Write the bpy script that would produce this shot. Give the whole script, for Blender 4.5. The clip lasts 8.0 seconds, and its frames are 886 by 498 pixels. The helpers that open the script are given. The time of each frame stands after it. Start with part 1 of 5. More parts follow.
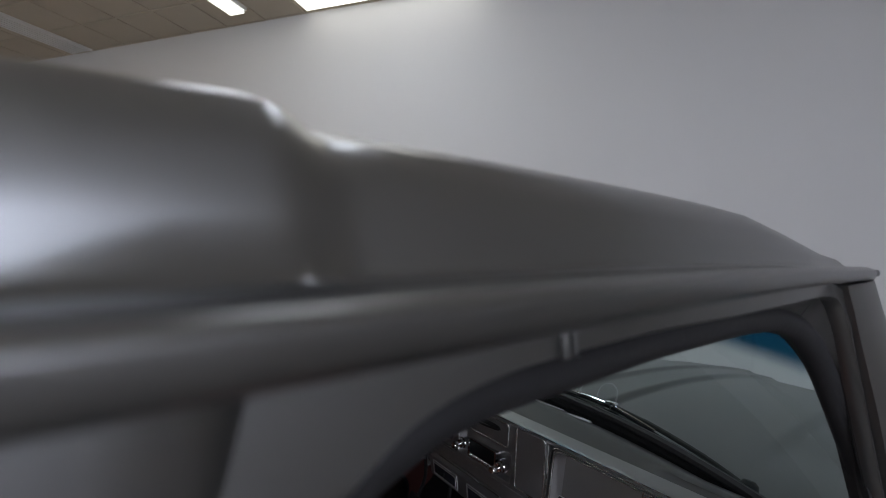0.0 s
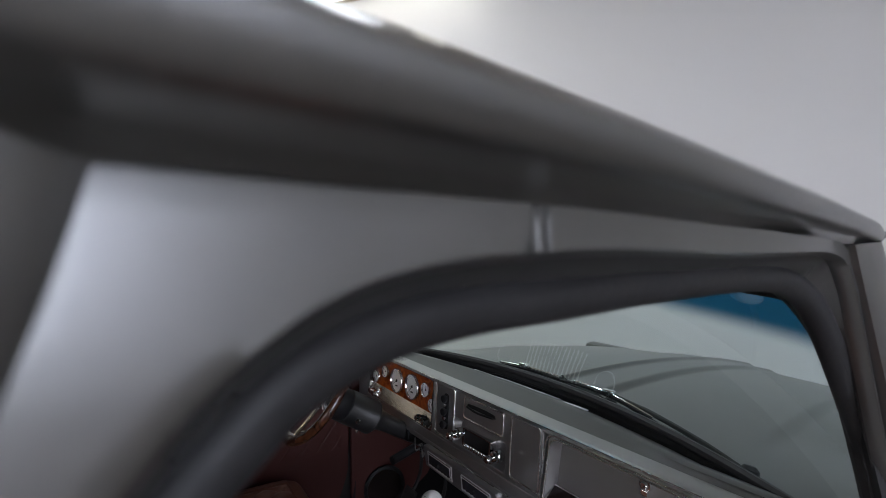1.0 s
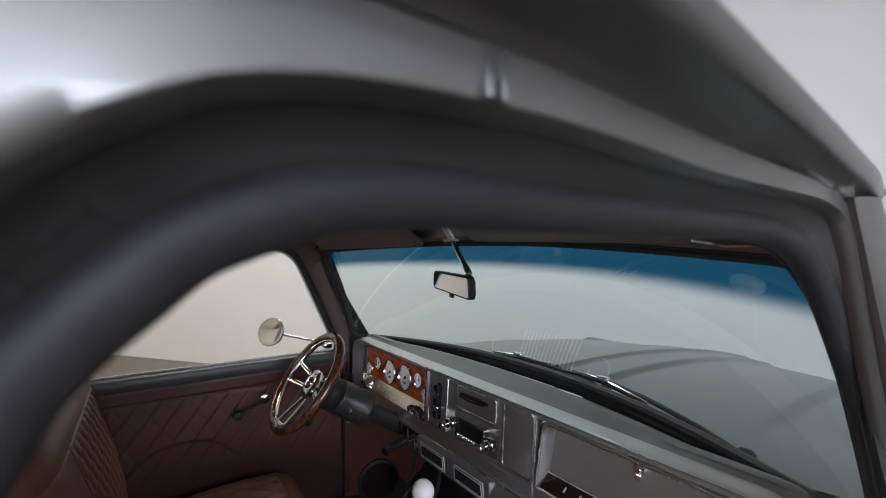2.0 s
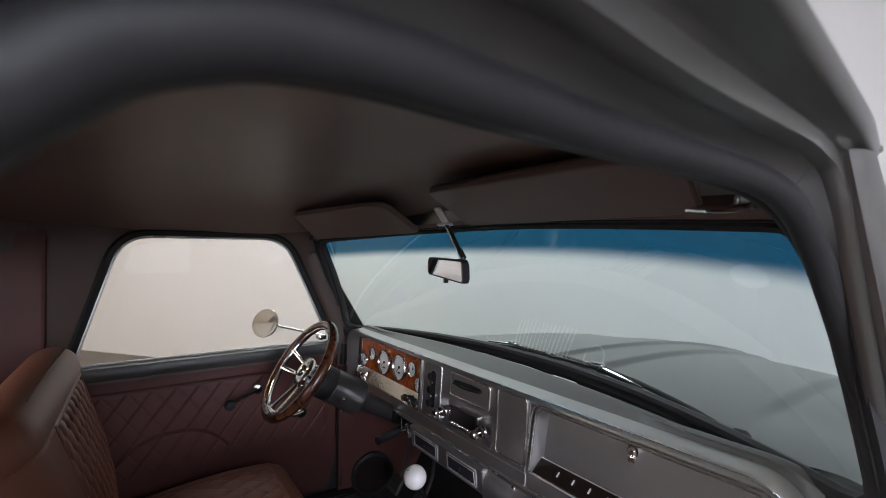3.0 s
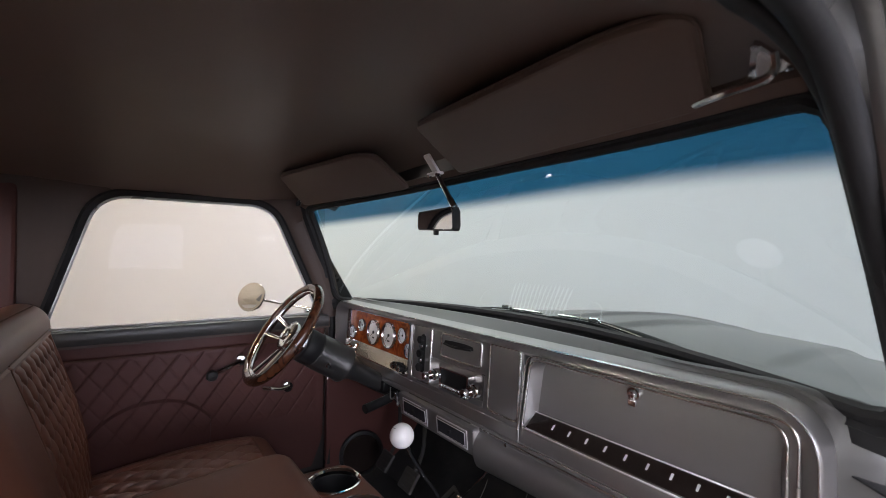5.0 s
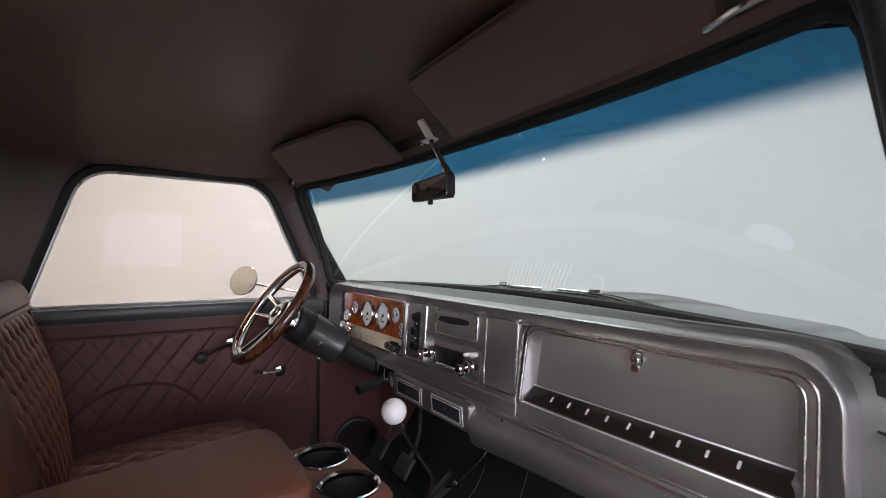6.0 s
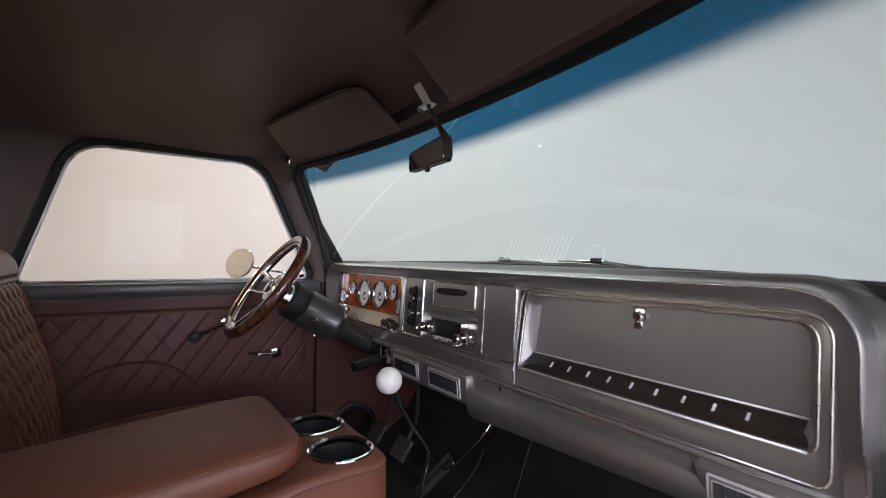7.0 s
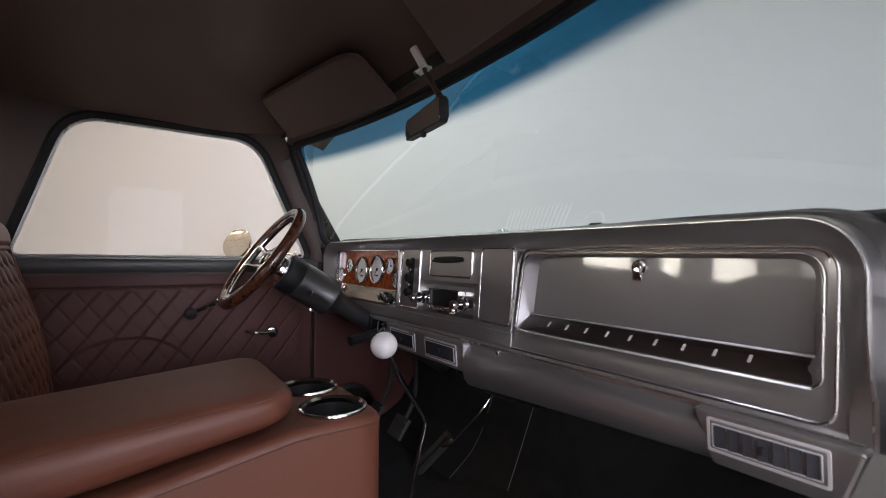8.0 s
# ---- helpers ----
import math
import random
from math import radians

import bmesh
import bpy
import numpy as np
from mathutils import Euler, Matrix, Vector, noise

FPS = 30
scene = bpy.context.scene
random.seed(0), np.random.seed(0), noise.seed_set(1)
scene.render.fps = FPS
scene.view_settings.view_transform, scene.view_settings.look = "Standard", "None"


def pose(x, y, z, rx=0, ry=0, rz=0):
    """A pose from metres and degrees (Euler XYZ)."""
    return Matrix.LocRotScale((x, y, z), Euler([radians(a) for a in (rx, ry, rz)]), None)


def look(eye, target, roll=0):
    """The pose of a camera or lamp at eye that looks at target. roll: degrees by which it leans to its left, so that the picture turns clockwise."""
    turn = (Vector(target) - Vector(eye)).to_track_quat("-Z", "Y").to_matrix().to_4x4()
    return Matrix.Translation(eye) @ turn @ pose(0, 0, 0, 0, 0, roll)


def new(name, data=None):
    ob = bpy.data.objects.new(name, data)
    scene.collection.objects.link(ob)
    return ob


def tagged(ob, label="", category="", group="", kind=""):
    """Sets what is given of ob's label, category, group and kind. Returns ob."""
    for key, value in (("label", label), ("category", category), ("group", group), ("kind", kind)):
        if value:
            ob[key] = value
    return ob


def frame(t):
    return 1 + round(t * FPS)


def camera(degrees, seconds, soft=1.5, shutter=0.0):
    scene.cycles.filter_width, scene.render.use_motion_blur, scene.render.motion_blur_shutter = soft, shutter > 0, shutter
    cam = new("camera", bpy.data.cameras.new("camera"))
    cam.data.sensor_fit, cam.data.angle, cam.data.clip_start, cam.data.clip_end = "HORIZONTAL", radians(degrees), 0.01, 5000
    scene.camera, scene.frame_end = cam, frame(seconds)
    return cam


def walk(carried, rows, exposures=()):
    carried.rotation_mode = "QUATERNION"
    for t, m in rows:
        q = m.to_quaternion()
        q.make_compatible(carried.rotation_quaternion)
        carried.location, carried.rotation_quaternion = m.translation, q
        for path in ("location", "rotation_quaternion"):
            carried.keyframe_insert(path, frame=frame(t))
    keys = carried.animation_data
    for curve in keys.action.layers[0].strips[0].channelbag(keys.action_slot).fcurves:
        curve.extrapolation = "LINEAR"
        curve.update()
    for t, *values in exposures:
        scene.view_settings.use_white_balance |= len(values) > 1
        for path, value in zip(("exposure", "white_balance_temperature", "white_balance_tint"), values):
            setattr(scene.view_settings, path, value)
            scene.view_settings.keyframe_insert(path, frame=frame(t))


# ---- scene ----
cam = camera(89.5, 8.0, 0.5)
PATH = [
    (0, (0.915, -0.434, 1.614), (-0.744, 0.683, 1.609), 0.1),
    (0.5, (0.908, -0.421, 1.596), (-0.751, 0.696, 1.59), 0.1),
    (1, (0.903, -0.408, 1.576), (-0.754, 0.712, 1.573), -0.0),
    (1.5, (0.898, -0.394, 1.556), (-0.758, 0.729, 1.555), -0.1),
    (3, (0.895, -0.37, 1.492), (-0.755, 0.76, 1.507), 0.4),
    (3.5, (0.891, -0.359, 1.47), (-0.758, 0.773, 1.484), 0.3),
    (4, (0.886, -0.345, 1.44), (-0.762, 0.79, 1.457), 0.4),
    (4.5, (0.874, -0.339, 1.404), (-0.767, 0.804, 1.433), 0.6),
    (6, (0.832, -0.291, 1.304), (-0.809, 0.851, 1.335), 0.6),
    (6.5, (0.821, -0.279, 1.267), (-0.822, 0.861, 1.3), 0.6),
    (7, (0.816, -0.268, 1.232), (-0.829, 0.869, 1.271), 0.7),
    (7.5, (0.816, -0.259, 1.198), (-0.83, 0.876, 1.235), 0.6),
    (8, (0.809, -0.249, 1.161), (-0.84, 0.882, 1.199), 0.7),
]
walk(cam, [(t, look(eye, target, roll)) for t, eye, target, roll in PATH], [(0.0, -0.65, 6050, 7), (1.5, 0.38, 6200, 7), (3.0, 0.58, 6300, 8), (4.5, 0.70, 6410, 10), (6.5, 0.84, 6500, 12), (8.0, 0.50, 6520, 12)])
cam.data.dof.use_dof = True
cam.data.dof.focus_distance = 1.1
cam.data.dof.aperture_fstop = 6.0

# ---- light: fluorescent ceiling fixtures are built with the room; a dim even sky outside it ----
world = bpy.data.worlds.new("world")
scene.world = world
world.use_nodes = True
world.node_tree.nodes["Background"].inputs[0].default_value = (0.5, 0.52, 0.55, 1)
world.node_tree.nodes["Background"].inputs[1].default_value = 0.02
SOUTH_LIGHT = (22, 22, 26, 34, 105)   # watts of daylight through each south window
LAMP = 15.0          # strength of the fluorescent diffusers


# ---- materials ----
def material(name, color, rough=0.5, metal=0.0, vary=0.12, scale=6.0, bump=0.0, bump_scale=120.0, coat=0.0, spec=0.5, tint=None, rough_vary=0.08):
    m = bpy.data.materials.new(name)
    m.use_nodes = True
    nt = m.node_tree
    b = nt.nodes["Principled BSDF"]
    tc = nt.nodes.new("ShaderNodeTexCoord")
    big, fine = nt.nodes.new("ShaderNodeTexNoise"), nt.nodes.new("ShaderNodeTexNoise")
    big.inputs["Scale"].default_value, big.inputs["Detail"].default_value = scale, 5.0
    fine.inputs["Scale"].default_value, fine.inputs["Detail"].default_value = bump_scale, 3.0
    nt.links.new(tc.outputs["Object"], big.inputs["Vector"])
    nt.links.new(tc.outputs["Object"], fine.inputs["Vector"])
    ramp = nt.nodes.new("ShaderNodeMix")
    ramp.data_type = "RGBA"
    other = tint or tuple(c * (1 - 2 * vary) for c in color)
    ramp.inputs["A"].default_value = (*other, 1)
    ramp.inputs["B"].default_value = (*color, 1)
    add = nt.nodes.new("ShaderNodeMath")
    add.operation = "MULTIPLY_ADD"
    add.inputs[1].default_value = 0.35
    nt.links.new(fine.outputs["Fac"], add.inputs[0])
    nt.links.new(big.outputs["Fac"], add.inputs[2])
    nt.links.new(add.outputs[0], ramp.inputs["Factor"])
    nt.links.new(ramp.outputs["Result"], b.inputs["Base Color"])
    rr = nt.nodes.new("ShaderNodeMapRange")
    rr.inputs["To Min"].default_value, rr.inputs["To Max"].default_value = max(0.02, rough - rough_vary), min(1.0, rough + rough_vary)
    nt.links.new(big.outputs["Fac"], rr.inputs["Value"])
    nt.links.new(rr.outputs[0], b.inputs["Roughness"])
    b.inputs["Metallic"].default_value = metal
    b.inputs["Coat Weight"].default_value = coat
    b.inputs["Coat Roughness"].default_value = 0.05
    b.inputs["Specular IOR Level"].default_value = spec
    if bump:
        bp = nt.nodes.new("ShaderNodeBump")
        bp.inputs["Strength"].default_value = bump
        bp.inputs["Distance"].default_value = 0.002
        nt.links.new(fine.outputs["Fac"], bp.inputs["Height"])
        nt.links.new(bp.outputs[0], b.inputs["Normal"])
    return m


def leather(name, color, dark, rough=0.5, bump=0.05, spec=0.4):
    """Vinyl or leather: a cell-like grain, and broad worn patches."""
    m = material(name, color, rough, 0.0, scale=4.0, bump=0, tint=dark, spec=spec)
    nt = m.node_tree
    tc = next(n for n in nt.nodes if n.type == "TEX_COORD")
    v = nt.nodes.new("ShaderNodeTexVoronoi")
    v.inputs["Scale"].default_value = 380.0
    bp = nt.nodes.new("ShaderNodeBump")
    bp.inputs["Strength"].default_value, bp.inputs["Distance"].default_value = bump, 0.0012
    nt.links.new(tc.outputs["Object"], v.inputs["Vector"])
    nt.links.new(v.outputs["Distance"], bp.inputs["Height"])
    nt.links.new(bp.outputs[0], nt.nodes["Principled BSDF"].inputs["Normal"])
    return m


def glowing(name, color, strength):
    m = bpy.data.materials.new(name)
    m.use_nodes = True
    b = m.node_tree.nodes["Principled BSDF"]
    b.inputs["Base Color"].default_value = (0.8, 0.8, 0.8, 1)
    b.inputs["Emission Color"].default_value = (*color, 1)
    b.inputs["Emission Strength"].default_value = strength
    return m


def wood(name, a, b_col, scale, stretch):
    m = material(name, a, 0.22, 0.0, coat=0.6, vary=0.1)
    nt = m.node_tree
    tc = next(n for n in nt.nodes if n.type == "TEX_COORD")
    mp = nt.nodes.new("ShaderNodeMapping")
    mp.inputs["Scale"].default_value = stretch
    w = nt.nodes.new("ShaderNodeTexNoise")
    w.inputs["Scale"].default_value, w.inputs["Detail"].default_value, w.inputs["Distortion"].default_value = scale, 8.0, 2.5
    cr = nt.nodes.new("ShaderNodeValToRGB")
    cr.color_ramp.elements[0].position, cr.color_ramp.elements[0].color = 0.35, (*b_col, 1)
    cr.color_ramp.elements[1].position, cr.color_ramp.elements[1].color = 0.65, (*a, 1)
    nt.links.new(tc.outputs["Object"], mp.inputs[0])
    nt.links.new(mp.outputs[0], w.inputs["Vector"])
    nt.links.new(w.outputs["Fac"], cr.inputs[0])
    nt.links.new(cr.outputs[0], nt.nodes["Principled BSDF"].inputs["Base Color"])
    return m


def pane(name, color, band=None, gloss_low=0.10, gloss_high=0.9):
    """Clear glass that lets light straight through and mirrors by Fresnel; band: (colour, share of the height below which it fades, share above which it is full)."""
    m = bpy.data.materials.new(name)
    m.use_nodes = True
    nt = m.node_tree
    nt.nodes.remove(nt.nodes["Principled BSDF"])
    out = nt.nodes["Material Output"]
    clear, gloss, mix = (nt.nodes.new(k) for k in ("ShaderNodeBsdfTransparent", "ShaderNodeBsdfGlossy", "ShaderNodeMixShader"))
    clear.inputs[0].default_value = (*color, 1)
    gloss.inputs["Roughness"].default_value = 0.0
    lw, pw, fr = (nt.nodes.new(k) for k in ("ShaderNodeLayerWeight", "ShaderNodeMath", "ShaderNodeMath"))
    lw.inputs["Blend"].default_value = 0.5
    pw.operation, fr.operation = "POWER", "MULTIPLY_ADD"
    pw.inputs[1].default_value, fr.inputs[1].default_value, fr.inputs[2].default_value = 5.0, gloss_high, gloss_low
    nt.links.new(lw.outputs["Facing"], pw.inputs[0])
    nt.links.new(pw.outputs[0], fr.inputs[0])
    if band:
        at, mr, mc = (nt.nodes.new(k) for k in ("ShaderNodeAttribute", "ShaderNodeMapRange", "ShaderNodeMix"))
        at.attribute_name = "glass_height"
        mr.interpolation_type = "SMOOTHSTEP"
        mr.inputs["From Min"].default_value, mr.inputs["From Max"].default_value = band[1], band[2]
        mc.data_type = "RGBA"
        mc.inputs["A"].default_value, mc.inputs["B"].default_value = (*color, 1), (*band[0], 1)
        nt.links.new(at.outputs["Fac"], mr.inputs["Value"])
        nt.links.new(mr.outputs[0], mc.inputs["Factor"])
        nt.links.new(mc.outputs["Result"], clear.inputs[0])
    nt.links.new(fr.outputs[0], mix.inputs[0])
    nt.links.new(clear.outputs[0], mix.inputs[1])
    nt.links.new(gloss.outputs[0], mix.inputs[2])
    nt.links.new(mix.outputs[0], out.inputs["Surface"])
    return m


PAINT = material("satin grey metallic paint", (0.20, 0.199, 0.196), 0.33, 0.9, vary=0.03, scale=3, bump=0.0, bump_scale=60, coat=0.25, rough_vary=0.04)
DASH_PAINT = material("dash metallic paint", (0.355, 0.344, 0.340), 0.30, 0.78, vary=0.03, scale=5, bump=0.0, bump_scale=60, coat=0.5, rough_vary=0.03)
LID_PAINT = material("polished glove box paint", (0.235, 0.226, 0.224), 0.5, 0.5, vary=0.04, scale=9, bump=0.05, bump_scale=24, coat=1.0, rough_vary=0.03)
# dash paint made much lighter: the highlights on raised lines are in the colour
BEAD_HIGHLIGHT = material("dash paint with highlight in its colour", (0.60, 0.59, 0.58), 0.25, 0.95, vary=0.06, scale=14, coat=0.5)
PEDAL = material("worn pedal rubber", (0.06, 0.058, 0.056), 0.6, vary=0.3, scale=30, bump=0.2, bump_scale=160)
DASH_TOP = material("dark satin paint", (0.085, 0.083, 0.081), 0.42, 0.35, vary=0.06, scale=5, bump_scale=60, coat=0.05, rough_vary=0.04)
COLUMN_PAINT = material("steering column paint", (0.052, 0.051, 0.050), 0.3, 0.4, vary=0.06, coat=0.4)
BLACK = material("black plastic", (0.014, 0.014, 0.015), 0.5, vary=0.2, spec=0.3)
RUBBER = material("black rubber", (0.020, 0.0195, 0.021), 0.55, vary=0.2, scale=12, bump=0.1, bump_scale=160, spec=0.35)
CARPET = material("black carpet", (0.040, 0.040, 0.042), 0.95, vary=0.3, scale=20, bump=0.5, bump_scale=300, spec=0.1)
SILVER = material("bright silver trim", (0.86, 0.86, 0.87), 0.30, 0.45, vary=0.04)
CHROME = material("chrome", (0.85, 0.85, 0.86), 0.08, 1.0, vary=0.04, rough_vary=0.03)
ALLOY = material("polished alloy", (0.8, 0.8, 0.81), 0.16, 1.0, vary=0.05)
LEATHER = leather("brown leather", (0.150, 0.053, 0.031), (0.105, 0.036, 0.021), 0.50, spec=0.38)
DOORVINYL = leather("oxblood door vinyl", (0.104, 0.034, 0.028), (0.074, 0.024, 0.020), 0.5)
HEADLINER = leather("dark brown headliner vinyl", (0.160, 0.108, 0.089), (0.130, 0.087, 0.072), 0.46, 0.05)
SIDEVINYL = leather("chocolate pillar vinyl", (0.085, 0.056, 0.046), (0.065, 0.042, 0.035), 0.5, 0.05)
THREAD = material("brown thread", (0.115, 0.052, 0.031), 0.8)
GREYTHREAD = material("grey thread", (0.22, 0.215, 0.21), 0.8)
WHITEWALL = material("painted wall", (0.60, 0.597, 0.594), 0.6, vary=0.03, scale=0.6)
FLOOR = material("speckled floor", (0.17, 0.148, 0.124), 0.5, vary=0.18, scale=14, bump=0.1, bump_scale=90)
TILE = material("ceiling tile", (0.50, 0.44, 0.35), 0.9, vary=0.06, scale=3, bump=0.5, bump_scale=120)
WHITEMETAL = material("white enamel", (0.75, 0.74, 0.72), 0.4, vary=0.05)
WHITEBALL = material("white knob plastic", (0.82, 0.80, 0.78), 0.12, vary=0.02, coat=0.5)
DIAL = material("white dial face", (0.90, 0.90, 0.90), 0.35, vary=0.03)
BURL = wood("orange burl wood", (0.46, 0.105, 0.020), (0.20, 0.036, 0.009), 26.0, (1, 1, 1))
ENGRAVED = material("engraved bright metal", (0.86, 0.81, 0.73), 0.20, 0.95, scale=26, bump=0.2, bump_scale=150, tint=(0.30, 0.26, 0.21), rough_vary=0.12)
WALNUT = wood("dark walnut", (0.10, 0.036, 0.017), (0.04, 0.014, 0.008), 30.0, (1, 1, 0.3))
DARKSTRIP = material("dark brown strip", (0.020, 0.014, 0.012), 0.18, vary=0.1, coat=0.5)
SLAT = material("dark vent slat", (0.032, 0.033, 0.040), 0.3, vary=0.1)
GLASS_FRONT = pane("tinted windshield glass", (0.75, 0.865, 0.85), ((0.020, 0.120, 0.215), 0.752, 0.850))
GLASS_SIDE = pane("clear side glass", (0.95, 0.95, 0.94), None, 0.012, 0.4)
MIRROR = material("mirror glass", (0.9, 0.9, 0.9), 0.02, 1.0, vary=0.01, rough_vary=0.01)
GLOW = glowing("fluorescent diffuser", (0.98, 0.985, 1.03), LAMP)
GLOW_WARM = glowing("warm fluorescent diffuser", (1.0, 0.74, 0.45), LAMP * 1.25)
GLOW_COOL = glowing("cool bright diffuser", (0.92, 0.94, 1.10), 26.0)
GLOW_DIM = glowing("aged fluorescent diffuser", (1.0, 0.93, 0.80), 2.6)
DAY = glowing("bright overcast sky", (0.96, 0.945, 1.0), 1.2)
DAY_EAST = glowing("overcast sky", (0.88, 0.90, 1.08), 3.4)
DAY_WEST = glowing("bright hazy sky", (1.0, 0.95, 0.85), 11.0)


# ---- mesh helpers ----
def thing(name, at=(0, 0, 0), label="", category="", group="", kind=""):
    e = new(name)
    e.empty_display_size = 0.05
    e.location = at
    return tagged(e, label, category, group, kind)


def part(name, bm, mat, parent=None, label="", angle=38):
    me = bpy.data.meshes.new(name)
    bmesh.ops.recalc_face_normals(bm, faces=bm.faces)
    smooth = [f.smooth for f in bm.faces]
    bm.to_mesh(me)
    bm.free()
    me.set_sharp_from_angle(angle=radians(angle))
    me.polygons.foreach_set("use_smooth", smooth)
    me.materials.append(mat)
    ob = new(name, me)
    if parent:
        ob.parent = parent
        if parent.type == "EMPTY":
            ob.matrix_parent_inverse = Matrix.Translation(-parent.location)
    if label:
        ob["label"] = label
    return ob


def grid(rows, wrap_u=False, wrap_v=False, caps=False):
    """A sheet from rows of points."""
    bm = bmesh.new()
    vs = [[bm.verts.new(p) for p in r] for r in rows]
    nr, nc = len(rows), len(rows[0])
    for i in range(nr if wrap_u else nr - 1):
        for j in range(nc if wrap_v else nc - 1):
            q = (vs[i][j], vs[i][(j + 1) % nc], vs[(i + 1) % nr][(j + 1) % nc], vs[(i + 1) % nr][j])
            bm.faces.new(q).smooth = True
    if caps:
        bm.faces.new(vs[0])
        bm.faces.new(vs[-1][::-1])
    return bm


def join(*bms):
    out = bmesh.new()
    for b in bms:
        me = bpy.data.meshes.new("temporary")
        b.to_mesh(me)
        b.free()
        out.from_mesh(me)
        bpy.data.meshes.remove(me)
    return out


def moved(bm, m):
    bm.transform(m)
    return bm


def thick(bm, d):
    bmesh.ops.recalc_face_normals(bm, faces=bm.faces)
    bmesh.ops.solidify(bm, geom=bm.faces[:], thickness=d)
    return bm


def flat_sides(bm, count):
    """Shade all rounded edges smooth and keep the largest faces flat."""
    for k, f in enumerate(sorted(bm.faces, key=lambda f: -f.calc_area())):
        f.smooth = k >= count
    return bm


def rbox(x0, x1, y0, y1, z0, z1, r=0.003, seg=2):
    bm = bmesh.new()
    bmesh.ops.create_cube(bm, size=1)
    bm.transform(Matrix.Translation(((x0 + x1) / 2, (y0 + y1) / 2, (z0 + z1) / 2)) @ Matrix.Diagonal((x1 - x0, y1 - y0, z1 - z0, 1)))
    if r:
        bmesh.ops.bevel(bm, geom=bm.edges[:], offset=r, segments=seg, profile=0.5, affect="EDGES")
        flat_sides(bm, 6)
    return bm


def smooth_path(pts, n=8, closed=False):
    """Catmull-Rom through the points."""
    P = [Vector(p) for p in pts]
    out, m = [], len(P)
    for i in range(m if closed else m - 1):
        a, b, c, d = (P[(i + k) % m] if closed else P[min(max(i + k, 0), m - 1)] for k in (-1, 0, 1, 2))
        for j in range(n):
            t = j / n
            out.append(0.5 * (2 * b + (c - a) * t + (2 * a - 5 * b + 4 * c - d) * t * t + (3 * b - a - 3 * c + d) * t ** 3))
    if not closed:
        out.append(P[-1])
    return out


def tube(pts, r, n=10, closed=False, flat=1.0):
    """A round rod along the points; r a number or one per point."""
    P = [Vector(p) for p in pts]
    m = len(P)
    rows, up = [], None
    for i in range(m):
        t = (P[(i + 1) % m] - P[i - 1]) if closed else (P[min(i + 1, m - 1)] - P[max(i - 1, 0)])
        t.normalize()
        if up is None:
            up = Vector((0, 0, 1)) if abs(t.z) < 0.9 else Vector((1, 0, 0))
        up = (up - t * up.dot(t)).normalized()
        side = t.cross(up)
        rr = r[i] if isinstance(r, (list, tuple)) else r
        rows.append([P[i] + rr * (math.cos(a) * up * flat + math.sin(a) * side) for a in (2 * math.pi * k / n for k in range(n))])
    return grid(rows, wrap_u=closed, wrap_v=True, caps=not closed)


def lathe(profile, at, axis, n=32, caps=True):
    """Rings of (radius, height along the axis)."""
    a = Vector(axis).normalized()
    u = a.orthogonal().normalized()
    v = a.cross(u)
    at = Vector(at)
    rows = [[at + a * h + max(r, 1e-5) * (math.cos(t) * u + math.sin(t) * v) for t in (2 * math.pi * k / n for k in range(n))] for r, h in profile]
    return grid(rows, wrap_v=True, caps=caps)


def rounded(pts, r, n=5):
    """Corners of a 2D polygon rounded; r a number or one per corner."""
    out, m = [], len(pts)
    for i in range(m):
        p, a, b = Vector(pts[i]), Vector(pts[i - 1]), Vector(pts[(i + 1) % m])
        rr = r[i] if isinstance(r, (list, tuple)) else r
        if rr <= 0:
            out.append(tuple(p))
            continue
        u, v = (a - p), (b - p)
        lim = min(rr, 0.49 * u.length, 0.49 * v.length)
        s, e = p + u.normalized() * lim, p + v.normalized() * lim
        for k in range(n + 1):
            t = k / n
            out.append(tuple((1 - t) ** 2 * s + 2 * t * (1 - t) * p + t * t * e))
    return out


def plate(poly, place, depth, bevel=0.002, seg=2):
    """A 2D outline made solid: place(a, b, d) gives the point at depth d (0 front, depth back)."""
    bm = grid([[place(a, b, 0) for a, b in poly], [place(a, b, depth) for a, b in poly]], wrap_v=True, caps=True)
    if bevel:
        bm.verts.ensure_lookup_table()
        k = len(poly)
        rim = [e for e in bm.edges if e.verts[0].index < k and e.verts[1].index < k]
        bmesh.ops.bevel(bm, geom=rim, offset=bevel, segments=seg, profile=0.5, affect="EDGES")
    return flat_sides(bm, 2)


def ring(poly_out, poly_in, place, depth):
    """A flat frame between two outlines with equally many points."""
    rows = [[place(a, b, depth) for a, b in poly_out], [place(a, b, 0) for a, b in poly_out], [place(a, b, 0) for a, b in poly_in], [place(a, b, depth) for a, b in poly_in]]
    return grid(rows, wrap_u=True, wrap_v=True)


def lerp(table, x):
    """Piecewise-linear table of (x, value)."""
    return float(np.interp(x, [a for a, _ in table], [b for _, b in table]))


# ---- the room ----
NWALL = 4.0
CEIL = 4.58


def R(u, n, z):
    """Room axes: u along the long wall, n towards it."""
    return Vector((0.777 * u - 0.629 * n, 0.629 * u + 0.777 * n, z))


